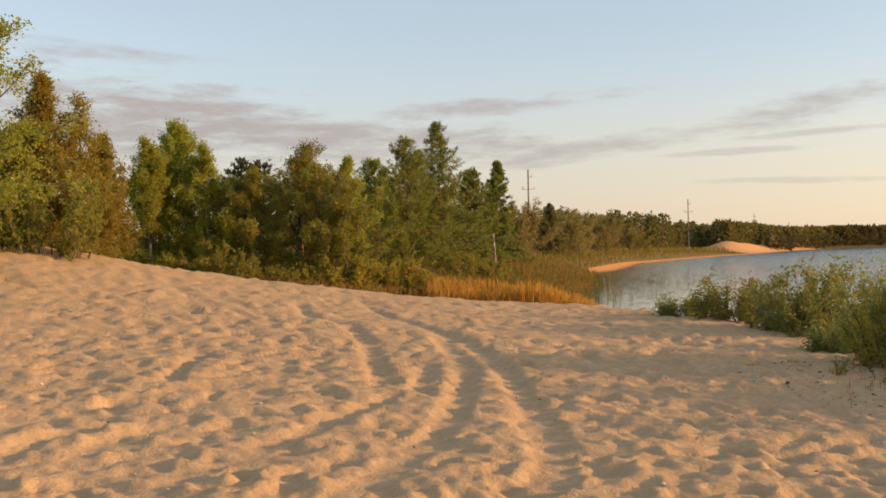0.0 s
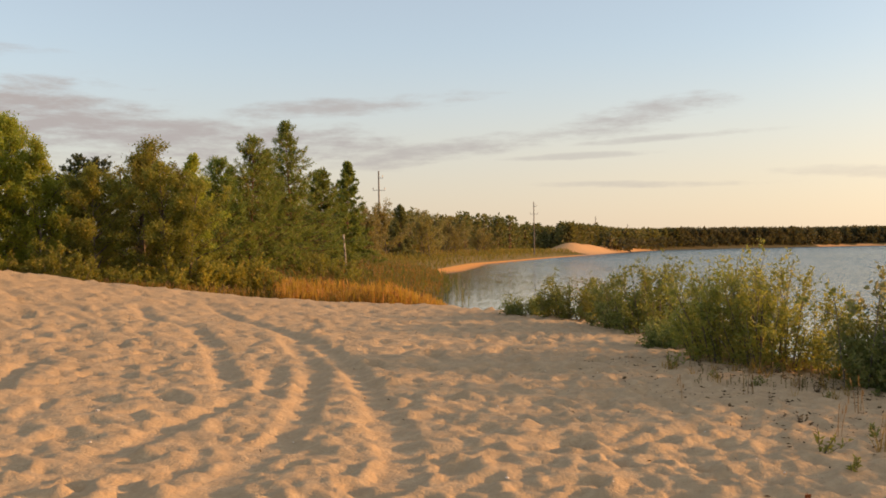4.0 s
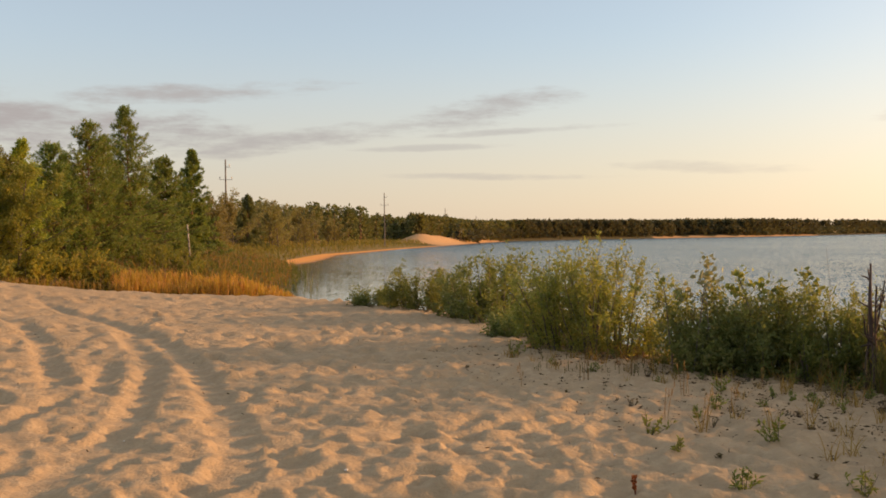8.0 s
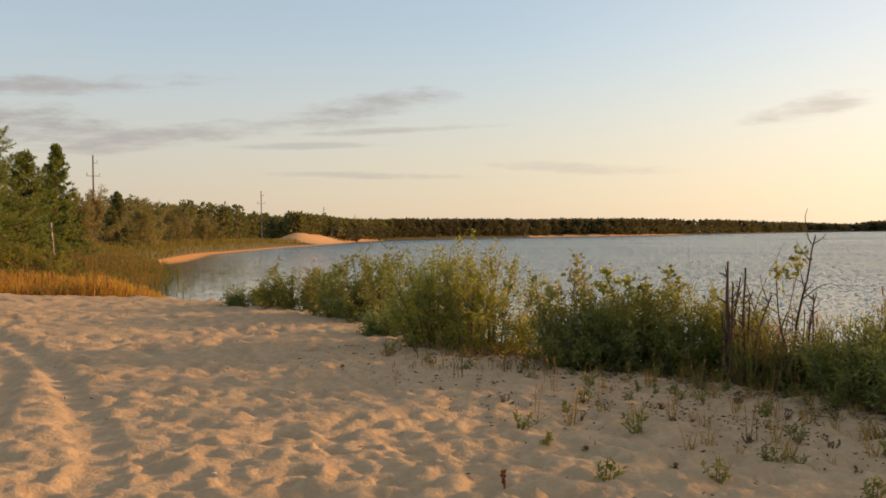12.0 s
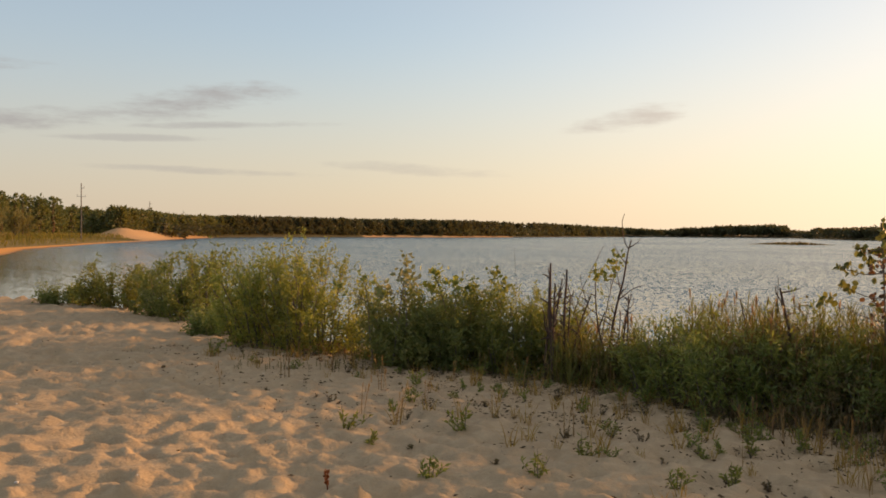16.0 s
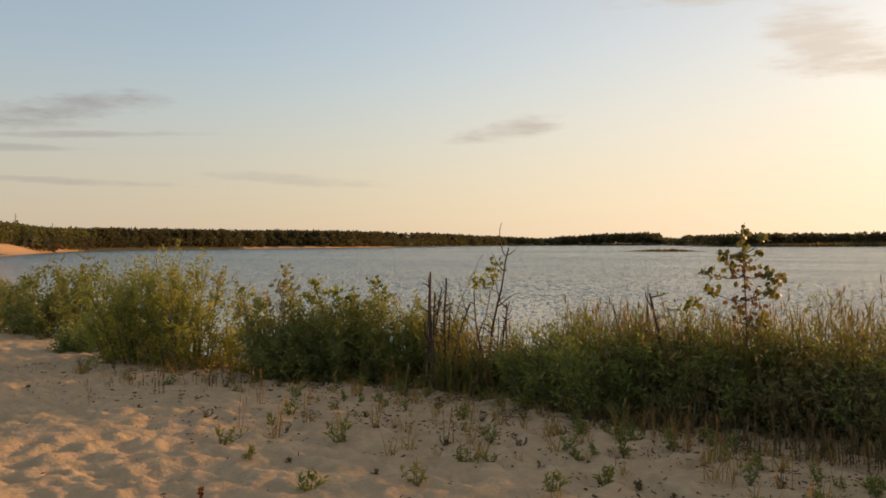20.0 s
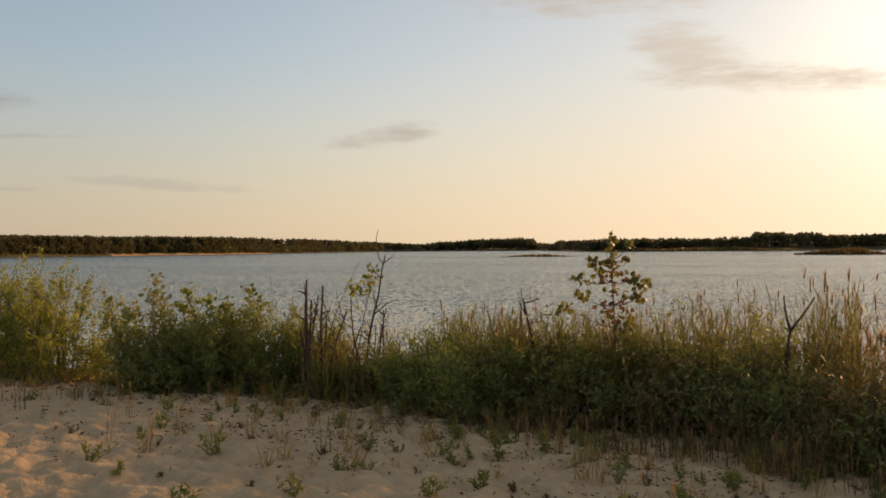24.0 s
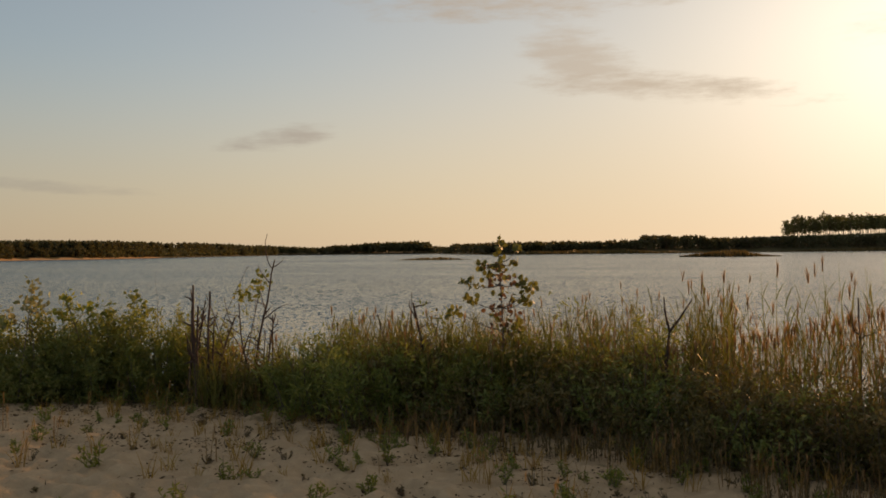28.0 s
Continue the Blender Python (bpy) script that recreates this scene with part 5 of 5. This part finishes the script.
def aspen_sapling():
    """A young aspen with few round leaves in loose tufts."""
    rng = np.random.default_rng(77)
    thing = tagged(new("aspen_sapling"), "young aspen with sparse round backlit leaves among reeds", "sapling")
    deg, dist = 60.6, 9.2
    tall = tall_for(deg, dist, 1.5)
    wood, crown = Geo(), Geo()
    b = limb((0, 0, -0.15), (0.02, 0, 1), tall + 0.1, rng, 9, 0.02, 0.015)
    tube(wood, b, np.linspace(0.016, 0.004, 10), 6)
    wood.put("trunk", M_GREY_BARK, thing, True)
    def leaf_mesh(mat):
        me = bpy.data.meshes.new("leaf")
        v = [(0, 0, 0), (0.28, 0.34, 0.05), (0.62, 0.42, 0.04), (0.88, 0.22, -0.02), (1, 0, -0.06), (0.88, -0.22, -0.02), (0.62, -0.42, 0.04), (0.28, -0.34, 0.05)]
        me.from_pydata(v, [], [(0, 1, 2, 3, 4), (4, 5, 6, 7, 0)])
        me.materials.append(mat)
        return me

    green, red = leaf_mesh(M_SAPLING_LEAF), leaf_mesh(M_RUSTY_LEAF)

    def leaf_at(p, size, me=green):
        one = new("leaf", me)
        one.parent = thing
        one.matrix_basis = Matrix.LocRotScale(Vector(p), Euler(rng.uniform(0, 6.283, 3)), Vector((size, size, size)))

    # leafy tufts: side, depth, drop below the tip, half width, half height, leaves
    tufts = ((0.02, 0.0, 0.05, 0.035, 0.06, 16), (0.2, 0.05, 0.10, 0.05, 0.03, 12), (-0.16, -0.04, 0.23, 0.06, 0.035, 18), (0.17, 0.03, 0.23, 0.035, 0.035, 10),
             (0.0, 0.06, 0.24, 0.07, 0.05, 20), (-0.3, 0.06, 0.43, 0.11, 0.03, 26), (0.24, -0.06, 0.41, 0.05, 0.05, 18), (0.34, 0.05, 0.47, 0.06, 0.03, 16),
             (-0.27, -0.05, 0.60, 0.075, 0.04, 22), (0.28, 0.06, 0.60, 0.09, 0.03, 22), (-0.42, 0.05, 0.70, 0.06, 0.03, 14), (0.2, -0.03, 0.84, 0.07, 0.035, 18), (-0.1, 0.06, 0.35, 0.05, 0.04, 12))
    for side, deep, drop, hw, hh, count in tufts:
        tip = np.array((b[-1][0] + side, b[-1][1] + deep, b[-1][2] - drop))
        root = b[max(2, min(9, int(np.searchsorted(b[:, 2], tip[2] - 0.6 * abs(side) - 0.05))))]
        bg = Geo()
        mid = (root + tip) / 2 + (0, 0, -0.03)
        tube(bg, [root, (root + mid) / 2 + (0, 0, -0.01), mid, (mid + tip) / 2, tip], np.linspace(0.007, 0.002, 5), 4)
        bg.put("branch", M_GREY_BARK, thing, True)
        for _ in range(count):
            leaf_at(tip + rng.normal(size=3) * (hw * 0.6, hw * 0.6, hh * 0.6), 0.062 * rng.uniform(0.75, 1.2))
    for _ in range(150):
        z = rng.uniform(0.25, 1.05)
        k = b[np.argmin(np.abs(b[:, 2] - (b[-1][2] - z)))]
        leaf_at((k[0] + rng.normal() * 0.08, k[1] + rng.normal() * 0.08, b[-1][2] - z), 0.056 * rng.uniform(0.7, 1.2), red if rng.random() < 0.75 else green)
    stand(thing, *from_beach(deg, dist), -deg)


aspen_sapling()


# ---- reed bay and meadow north of the beach ----
def region(seed, count, xs, ys, shore, edge=29.0):
    """Spots on grown land within so many metres past the shore line."""
    rng = np.random.default_rng(seed)
    p = np.column_stack((rng.uniform(*xs, count * 4), rng.uniform(*ys, count * 4)))
    d = lake_distance(p[:, 0], p[:, 1])
    ok = (d > shore[0]) & (d < shore[1]) & (p[:, 1] > edge)
    return p[ok][:count]


reed_bed("reeds", "golden sunlit reeds at the head of the bay", 501, region(501, 2600, (-0.5, 7), (28.8, 33.0), (-0.5, 5.0), 28.8),
         lambda p: (0.62 + 0.5 * (vnoise(p[:, 0], p[:, 1], 0.7, 17) + 0.5)) * (0.6 + 0.4 * smoothstep(-0.8, 1.0, lake_distance(p[:, 0], p[:, 1]))), M_STRAW, 3, 0.03, 0.05, 0.02)


def bay_height(p):
    """Lower towards the open water."""
    d = lake_distance(p[:, 0], p[:, 1])
    return (0.7 + 0.5 * (vnoise(p[:, 0], p[:, 1], 0.5, 18) + 0.5)) * (0.5 + 0.5 * smoothstep(-0.6, 2.0, d))


reed_bed("reeds", "green reeds growing out of the shallow bay", 502, region(502, 1700, (0, 13), (32.0, 74), (-0.3, 7.5), 32.0), bay_height, M_REED, 5, 0.05, 0.12, 0.018)
reed_bed("reeds", "rusty evening-lit sedge among the green reeds", 507, region(507, 1500, (-1, 12), (32.0, 70), (0.2, 7.5), 31.0), bay_height, M_GRASS, 5, 0.04, 0.15, 0.018)
reed_bed("grass", "rough olive meadow grass behind the reeds", 503, region(503, 2000, (-2, 16), (33, 84), (4.0, 16)), lambda p: np.full(len(p), 1.0), M_MEADOW, 4, 0.055, 0.3, 0.02)
reed_bed("grass", "olive meadow grass along the north shore", 504, region(504, 3000, (3, 64), (78, 215), (2.4, 20)), lambda p: 0.4 + 0.7 * smoothstep(2, 8, lake_distance(p[:, 0], p[:, 1])), M_MEADOW, 3, 0.13, 0.0, 0.05)
reed_bed("grass", "rusty seeding grass before the far wood", 508, region(508, 900, (3, 50), (70, 190), (9.0, 22)), lambda p: np.full(len(p), 1.15), M_GRASS, 3, 0.10, 0.3, 0.05)
reed_bed("reeds", "thin reeds standing in the shallows", 505, region(505, 60, (5, 14), (34, 66), (-1.2, -0.3), 30), lambda p: np.full(len(p), 0.75), M_REED, 3, 0.03, 0.1, 0.018)
rng_edge = np.random.default_rng(506)
edge_x = rng_edge.uniform(-26, 3.5, 1900)
edge_y = 29.3 + 0.6 * np.sin(edge_x * 0.9) + 4.0 * smoothstep(-9, -14, edge_x) + np.abs(rng_edge.normal(size=1900)) * 1.3
reed_bed("grass", "grass fringe between sand and wood", 506, np.column_stack((edge_x, edge_y)), lambda p: np.full(len(p), 0.55), M_GRASS, 4, 0.03, 0.1, 0.014)


# ---- power line ----
def power_pole(deg, dist, el, arms, label):
    thing = tagged(new("power_pole"), label, "utility pole", "power line along the shore")
    x, y = at_bearing(deg, dist)
    tall = tall_for(deg, dist, el)
    g = Geo()
    tube(g, [(0, 0, -0.4), (0, 0, tall * 0.5), (0, 0, tall)], [0.12, 0.105, 0.085], 10)
    g.put("pole", M_POLE, thing, True)
    for z, left, right in arms:
        a = Geo()
        tube(a, [(-left, 0, tall - z), (0, -0.1, tall - z), (right, 0, tall - z)], [0.03, 0.038, 0.03], 6)
        arm = a.put("crossarm", M_STEEL, thing, True)
        for ix in ([-left + 0.08] if left > 0.3 else []) + ([right - 0.08] if right > 0.3 else []):
            i = Geo()
            tube(i, [(ix, 0, tall - z + 0.02), (ix, 0, tall - z + 0.14), (ix, 0, tall - z + 0.2), (ix, 0, tall - z + 0.34)], [0.03, 0.03, 0.075, 0.05], 8)
            i.put("insulator", M_WHITE, arm, True)
    stand(thing, x, y, -deg)
    return thing


ARMS = ((0.9, 0.05, 0.55), (2.4, 0.75, 0.8))
power_pole(5.28, 114.8, 4.76, ARMS, "weathered wooden power pole with two crossarms")
power_pole(14.75, 181.0, 2.72, ARMS, "tall wooden power pole above the pines")
power_pole(18.46, 296.0, 1.76, ARMS, "distant wooden power pole behind the sand heap")
power_pole(20.35, 390.0, 1.25, ARMS, "far power pole above the forest edge")
power_pole(26.6, 640.0, 1.05, ARMS, "hair-thin far power pole over the forest")
power_pole(38.0, 720.0, 0.85, ARMS, "hair-thin far power pole over the shore")


def bare_trunk(deg, dist, el):
    """A dead birch trunk, white and broken off, at the wood's edge."""
    thing = tagged(new("birch_snag"), "broken white birch trunk at the wood's edge", "dead tree")
    tall = tall_for(deg, dist, el)
    g = Geo()
    tube(g, [(0, 0, -0.3), (-0.04, 0, tall * 0.5), (-0.12, 0, tall), (-0.125, 0, tall + 0.03)], [0.05, 0.042, 0.036, 0.02], 8)
    g.put("trunk", M_BIRCH_BARK, thing, True)
    stand(thing, *at_bearing(deg, dist))


bare_trunk(3.25, 48, 0.9)


# ---- far right shore ----
shore_wood("low grey wood on the farthest shore", 21, (49.8, 52.4), (0.30, 0.44), 16, 14, 3.0, 90, 0.1)
shore_wood("rounded wood on a far knoll", 22, (52.2, 55.9), (0.48, 0.54), 18, 15, 3.0, 100, 0.1)
shore_wood("low scrub at the end of the knoll", 26, (55.7, 57.7), (0.24, 0.20), 16, 12, 2.6, 80, 0.1)
shore_wood("low bushes on the far bank", 23, (57.6, 65.0), (0.40, 0.43), 16, 9, 2.2, 90, 0.15)
shore_wood("dark trees on the far bank", 24, (64.6, 69.2), (0.44, 0.62), 14, 6, 1.5, 120, 0.3, ragged=0.35)
shore_wood("rounded dark trees on the far bank", 28, (69.0, 70.6), (0.84, 0.80), 16, 8, 1.5, 150, 0.0)
shore_wood("ragged dark trees on the far bank", 29, (70.6, 72.6), (0.74, 0.84), 14, 6, 1.4, 150, 0.4, ragged=0.25)
shore_wood("low rounded scrub before the high bank", 30, (72.5, 77.2), (0.58, 0.66), 16, 9, 1.8, 90, 0.0)
shore_wood("low scrub on the high bank", 25, (76.8, 88.0), (0.66, 0.84), 14, 9, 1.8, 80, 0.0)


def pine_stand():
    """Tall pines on the high bank, bare trunks below flat crowns."""
    rng = np.random.default_rng(31)
    crown, wood = Geo(), Geo()
    for a in np.arange(77.1, 90, 0.065):
        d = 690 + rng.uniform(0, 24)
        x, y = at_bearing(a + rng.normal() * 0.03, d)
        z = on_ground(x, y, 0.3)
        tall = EYE_LEVEL + d * math.tan(radians(1.75 + rng.normal() * 0.10 - 0.25 * (a < 77.5))) - z
        c = 110
        h = rng.random(c)
        r = 2.9 * np.sin(np.pi * (h * 0.7 + 0.24)) * np.sqrt(rng.random(c))
        th = rng.uniform(0, 6.283, c)
        leaves(crown, np.stack((x + r * np.cos(th), y + r * np.sin(th), z + tall * (0.46 + 0.54 * h)), -1), rng.normal(size=(c, 3)), 1.6 * rng.uniform(0.6, 1.2, c), 0.9, rng)
        tube(wood, [(x, y, z - 0.3), (x, y, z + tall * 0.6), (x, y, z + tall * 0.95)], [0.22, 0.18, 0.05], 5)
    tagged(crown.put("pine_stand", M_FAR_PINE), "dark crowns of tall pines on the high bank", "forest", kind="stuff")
    tagged(wood.put("pine_trunks", M_PINE_BARK), "bare trunks of tall pines on the high bank", "forest", kind="stuff")


pine_stand()


def islet(deg0, deg1, dist, name, label, seed, count, tall):
    rng = np.random.default_rng(seed)
    a = np.radians(rng.uniform(deg0, deg1, count))
    mid = radians((deg0 + deg1) / 2)
    d = dist + rng.normal(size=count) * 4 * np.clip(1 - np.abs(a - mid) / radians(deg1 - deg0) * 2, 0, 1)
    p = np.column_stack((d * np.sin(a), d * np.cos(a)))
    n = len(p)
    g = Geo()
    fall = np.clip(1.3 - np.abs(a - mid) / radians(deg1 - deg0) * 2.2, 0.3, 1) * (0.5 + 0.5 * (vnoise(p[:, 0], p[:, 1], 0.12, seed) + 0.5))
    blades(g, np.column_stack((p, np.full(n, -0.1))), rng.uniform(0, 6.3, n), tall * fall * rng.uniform(0.6, 1.1, n), np.full(n, 0.45), np.abs(rng.normal(size=n)) * 0.15, rng.uniform(0, 0.4, n), 2)
    tagged(g.put(name, M_FAR_REED), label, "reeds", kind="stuff")


islet(54.0, 58.7, 252, "reed_islet", "low reed islet out in the lake", 41, 700, 1.0)
islet(71.2, 76.9, 275, "reed_islet", "long reed spit before the far bank", 42, 1500, 2.3)
islet(59.5, 72.5, 556, "reed_islet", "reed fringe along the far bank", 43, 1900, 3.6)
islet(76.0, 88.0, 610, "reed_islet", "dark reed fringe below the high bank", 44, 1600, 3.4)


# ---- small plants on the sand ----
def weed(kind, seed, tall):
    """Small plants: grass tuft, leafy sprout, rusty sorrel, twiggy seedling."""
    rng = np.random.default_rng(seed)
    names = {"tuft": ("grass_tuft", "thin grass tuft in dry sand", "grass"), "sprout": ("willow_sprout", "small green willow sprout in sand", "plant"),
             "sorrel": ("sorrel_plant", "rust-red sorrel spike in sand", "plant"), "twiggy": ("weed_plant", "low straggling weed with small leaves", "plant"),
             "dry": ("dry_stalk", "thin dry grass stalk with a straw-coloured head", "grass")}
    name, label, cat = names[kind]
    thing = tagged(new(name), label, cat, "weeds on the beach")
    if kind == "tuft":
        for _ in range(12):
            g = Geo()
            blades(g, rng.normal(size=(1, 3)) * (0.025, 0.025, 0) - (0, 0, 0.02), rng.uniform(0, 6.283, 1), tall * rng.uniform(0.5, 1.1, 1), np.full(1, 0.007), rng.uniform(0.1, 0.65, 1), rng.uniform(0.1, 1.0, 1), 4)
            g.put("blade", M_GRASS, thing)
    elif kind == "dry":
        for _ in range(4):
            g = Geo()
            sp = blades(g, rng.normal(size=(1, 3)) * (0.03, 0.03, 0) - (0, 0, 0.02), rng.uniform(0, 6.283, 1), tall * rng.uniform(0.6, 1.1, 1), np.full(1, 0.006), rng.uniform(0.02, 0.2, 1), rng.uniform(0.0, 0.5, 1), 4)
            for _ in range(4):
                blades(g, sp[:, -1] - rng.random((1, 1)) * (0, 0, 0.05), rng.uniform(0, 6.283, 1), np.full(1, 0.055), np.full(1, 0.007), rng.uniform(0.05, 0.4, 1), np.full(1, 0.2), 2)
            g.put("stalk", M_BROWN_REED, thing)
    else:
        stem, crown = Geo(), Geo()
        for i in range(2 if kind == "sorrel" else 5):
            b = limb((0, 0, -0.03), (*rng.normal(size=2) * (0.1 if kind == "sorrel" else 0.42), 1), tall * rng.uniform(0.6, 1.05), rng, 5, 0.1, 0.07)
            tube(stem, b, np.linspace(0.0035, 0.0015, 6), 4)
            c = {"sprout": 16, "sorrel": 34, "twiggy": 9}[kind]
            u = rng.uniform(0.45 if kind == "sorrel" else 0.2, 0.99, c) * 5
            k = u.astype(int)
            q = b[k] + (b[k + 1] - b[k]) * (u - k)[:, None]
            size = {"sprout": (0.05, 0.016), "sorrel": (0.018, 0.014), "twiggy": (0.026, 0.014)}[kind]
            leaves(crown, q, rng.normal(size=(c, 3)) + (0, 0, 0.6), size[0] * rng.uniform(0.7, 1.2, c), size[1], rng)
        stem.put("stem", M_GREY_BARK if kind != "sorrel" else M_RUST, thing, True)
        tagged(crown.put("foliage", {"sprout": M_SHOOT_LEAF, "sorrel": M_RUST, "twiggy": M_LITTER_GRASS}[kind], thing), kind="stuff")
    return thing


def sow_weeds():
    made = [weed("tuft", 1, 0.30), weed("tuft", 2, 0.22), weed("sprout", 3, 0.26), weed("sprout", 4, 0.18), weed("twiggy", 5, 0.13), weed("twiggy", 6, 0.10), weed("sorrel", 7, 0.16), weed("dry", 9, 0.34), weed("dry", 10, 0.26)]
    # plants that stand out singly
    single = ((3.02, 5.1, 6), (4.0, 6.6, 2), (5.18, 7.1, 4), (5.19, 6.6, 0), (5.43, 6.42, 0), (5.5, 6.07, 1), (4.6, 7.9, 4), (3.87, 5.97, 3), (4.11, 5.8, 5), (3.68, 4.94, 3),
              (4.29, 4.58, 2), (5.08, 10.6, 4), (6.95, 8.12, 0), (7.05, 4.94, 1), (5.48, 5.53, 5), (6.39, 6.05, 4), (4.35, 5.09, 5), (6.33, 4.91, 4), (5.63, 4.06, 5))
    used = set()

    def put(k, x, y, turn, size):
        m = pose(x, y, on_ground(x, y, 0.01), 0, 0, turn) @ Matrix.Scale(size, 4)
        if k in used:
            return copy_thing(made[k], m)
        used.add(k)
        made[k].matrix_basis = m
        return made[k]

    rng = random.Random(8)
    for x, y, k in single:
        put(k, x, y, rng.uniform(0, 360), rng.uniform(0.9, 1.15))
    n = 0
    while n < 500:
        y = rng.uniform(0.6, 12.0)
        x = rng.triangular(3.4, 7.9, 7.4) - 0.10 * max(0, y - 8)
        if math.hypot(x, y) < 4.2 or rng.random() < 0.25 * (7.5 - x):
            continue
        put(rng.choice((0, 0, 1, 1, 2, 3, 3, 4, 4, 5, 5, 7, 8)), x, y, rng.uniform(0, 360), rng.uniform(0.6, 1.2))
        n += 1


sow_weeds()


def scatter_litter():
    """Twigs, leaf crumbs and dark bits on the sand under the bushes."""
    rng = np.random.default_rng(55)
    n = 16000
    y = rng.uniform(0, 13, n)
    x = 7.6 - 0.1 * np.clip(y - 8, 0, None) - np.abs(rng.normal(size=n)) * 1.5
    keep = vnoise(x, y, 2.0, 19) > rng.uniform(-0.45, 0.35, n)
    x, y = x[keep], y[keep]
    n = len(x)
    z = height(x, y) + 0.012
    g = Geo()
    leaves(g, np.column_stack((x, y, z)), np.column_stack((rng.normal(size=(n, 2)), rng.normal(size=n) * 0.25)), rng.uniform(0.01, 0.065, n), rng.uniform(0.004, 0.02, n), rng)
    tagged(g.put("leaf_litter", M_LITTER), "brown leaf and twig litter on the sand", "litter", kind="stuff")


scatter_litter()


def sand_crumbs():
    """Dark crumbs of bark and leaf strewn thinly over the open sand."""
    rng = np.random.default_rng(56)
    n = 900
    x, y = rng.uniform(-11, 5.5, n), rng.uniform(4.5, 22, n)
    keep = vnoise(x, y, 0.5, 23) > rng.uniform(-0.4, 0.4, n)
    x, y = x[keep], y[keep]
    n = len(x)
    z = np.array([ground.closest_point_on_mesh(Vector((a, b, on_ground(a, b))))[1].z for a, b in zip(x, y)]) + 0.004
    g = Geo()
    leaves(g, np.column_stack((x, y, z)), np.column_stack((rng.normal(size=(n, 2)), rng.normal(size=n) * 0.3)), rng.uniform(0.015, 0.045, n), rng.uniform(0.006, 0.016, n), rng)
    tagged(g.put("bark_crumbs", M_LITTER), "dark crumbs of bark and leaf on open sand", "litter", kind="stuff")


sand_crumbs()


def pebbles():
    """White pebbles and shell bits lying on the sand."""
    rng = random.Random(4)
    bm = bmesh.new()
    bmesh.ops.create_icosphere(bm, subdivisions=1, radius=1)
    for v in bm.verts:
        v.co *= rng.uniform(0.8, 1.15)
        v.co.z *= 0.6
    me = bpy.data.meshes.new("pebble")
    bm.to_mesh(me)
    bm.free()
    me.materials.append(M_STONE)
    spots = [(-4.5, 10.4, 0.026), (1.44, 6.21, 0.018), (-1.85, 9.35, 0.024), (1.31, 10.95, 0.026)]
    while len(spots) < 90:
        x, y = rng.uniform(-8, 5), rng.uniform(5.2, 16)
        spots.append((x, y, rng.uniform(0.006, 0.014)))
    levels = [ground.closest_point_on_mesh(Vector((x, y, on_ground(x, y))))[1].z for x, y, r in spots]
    for (x, y, r), level in zip(spots, levels):
        ob = new("pebble", me)
        ob.matrix_basis = pose(x, y, level + r * 0.3, 0, 0, rng.uniform(0, 360)) @ Matrix.Scale(r, 4)
        tagged(ob, "small white pebble on trampled sand", "pebble", "pebbles on the beach")


pebbles()
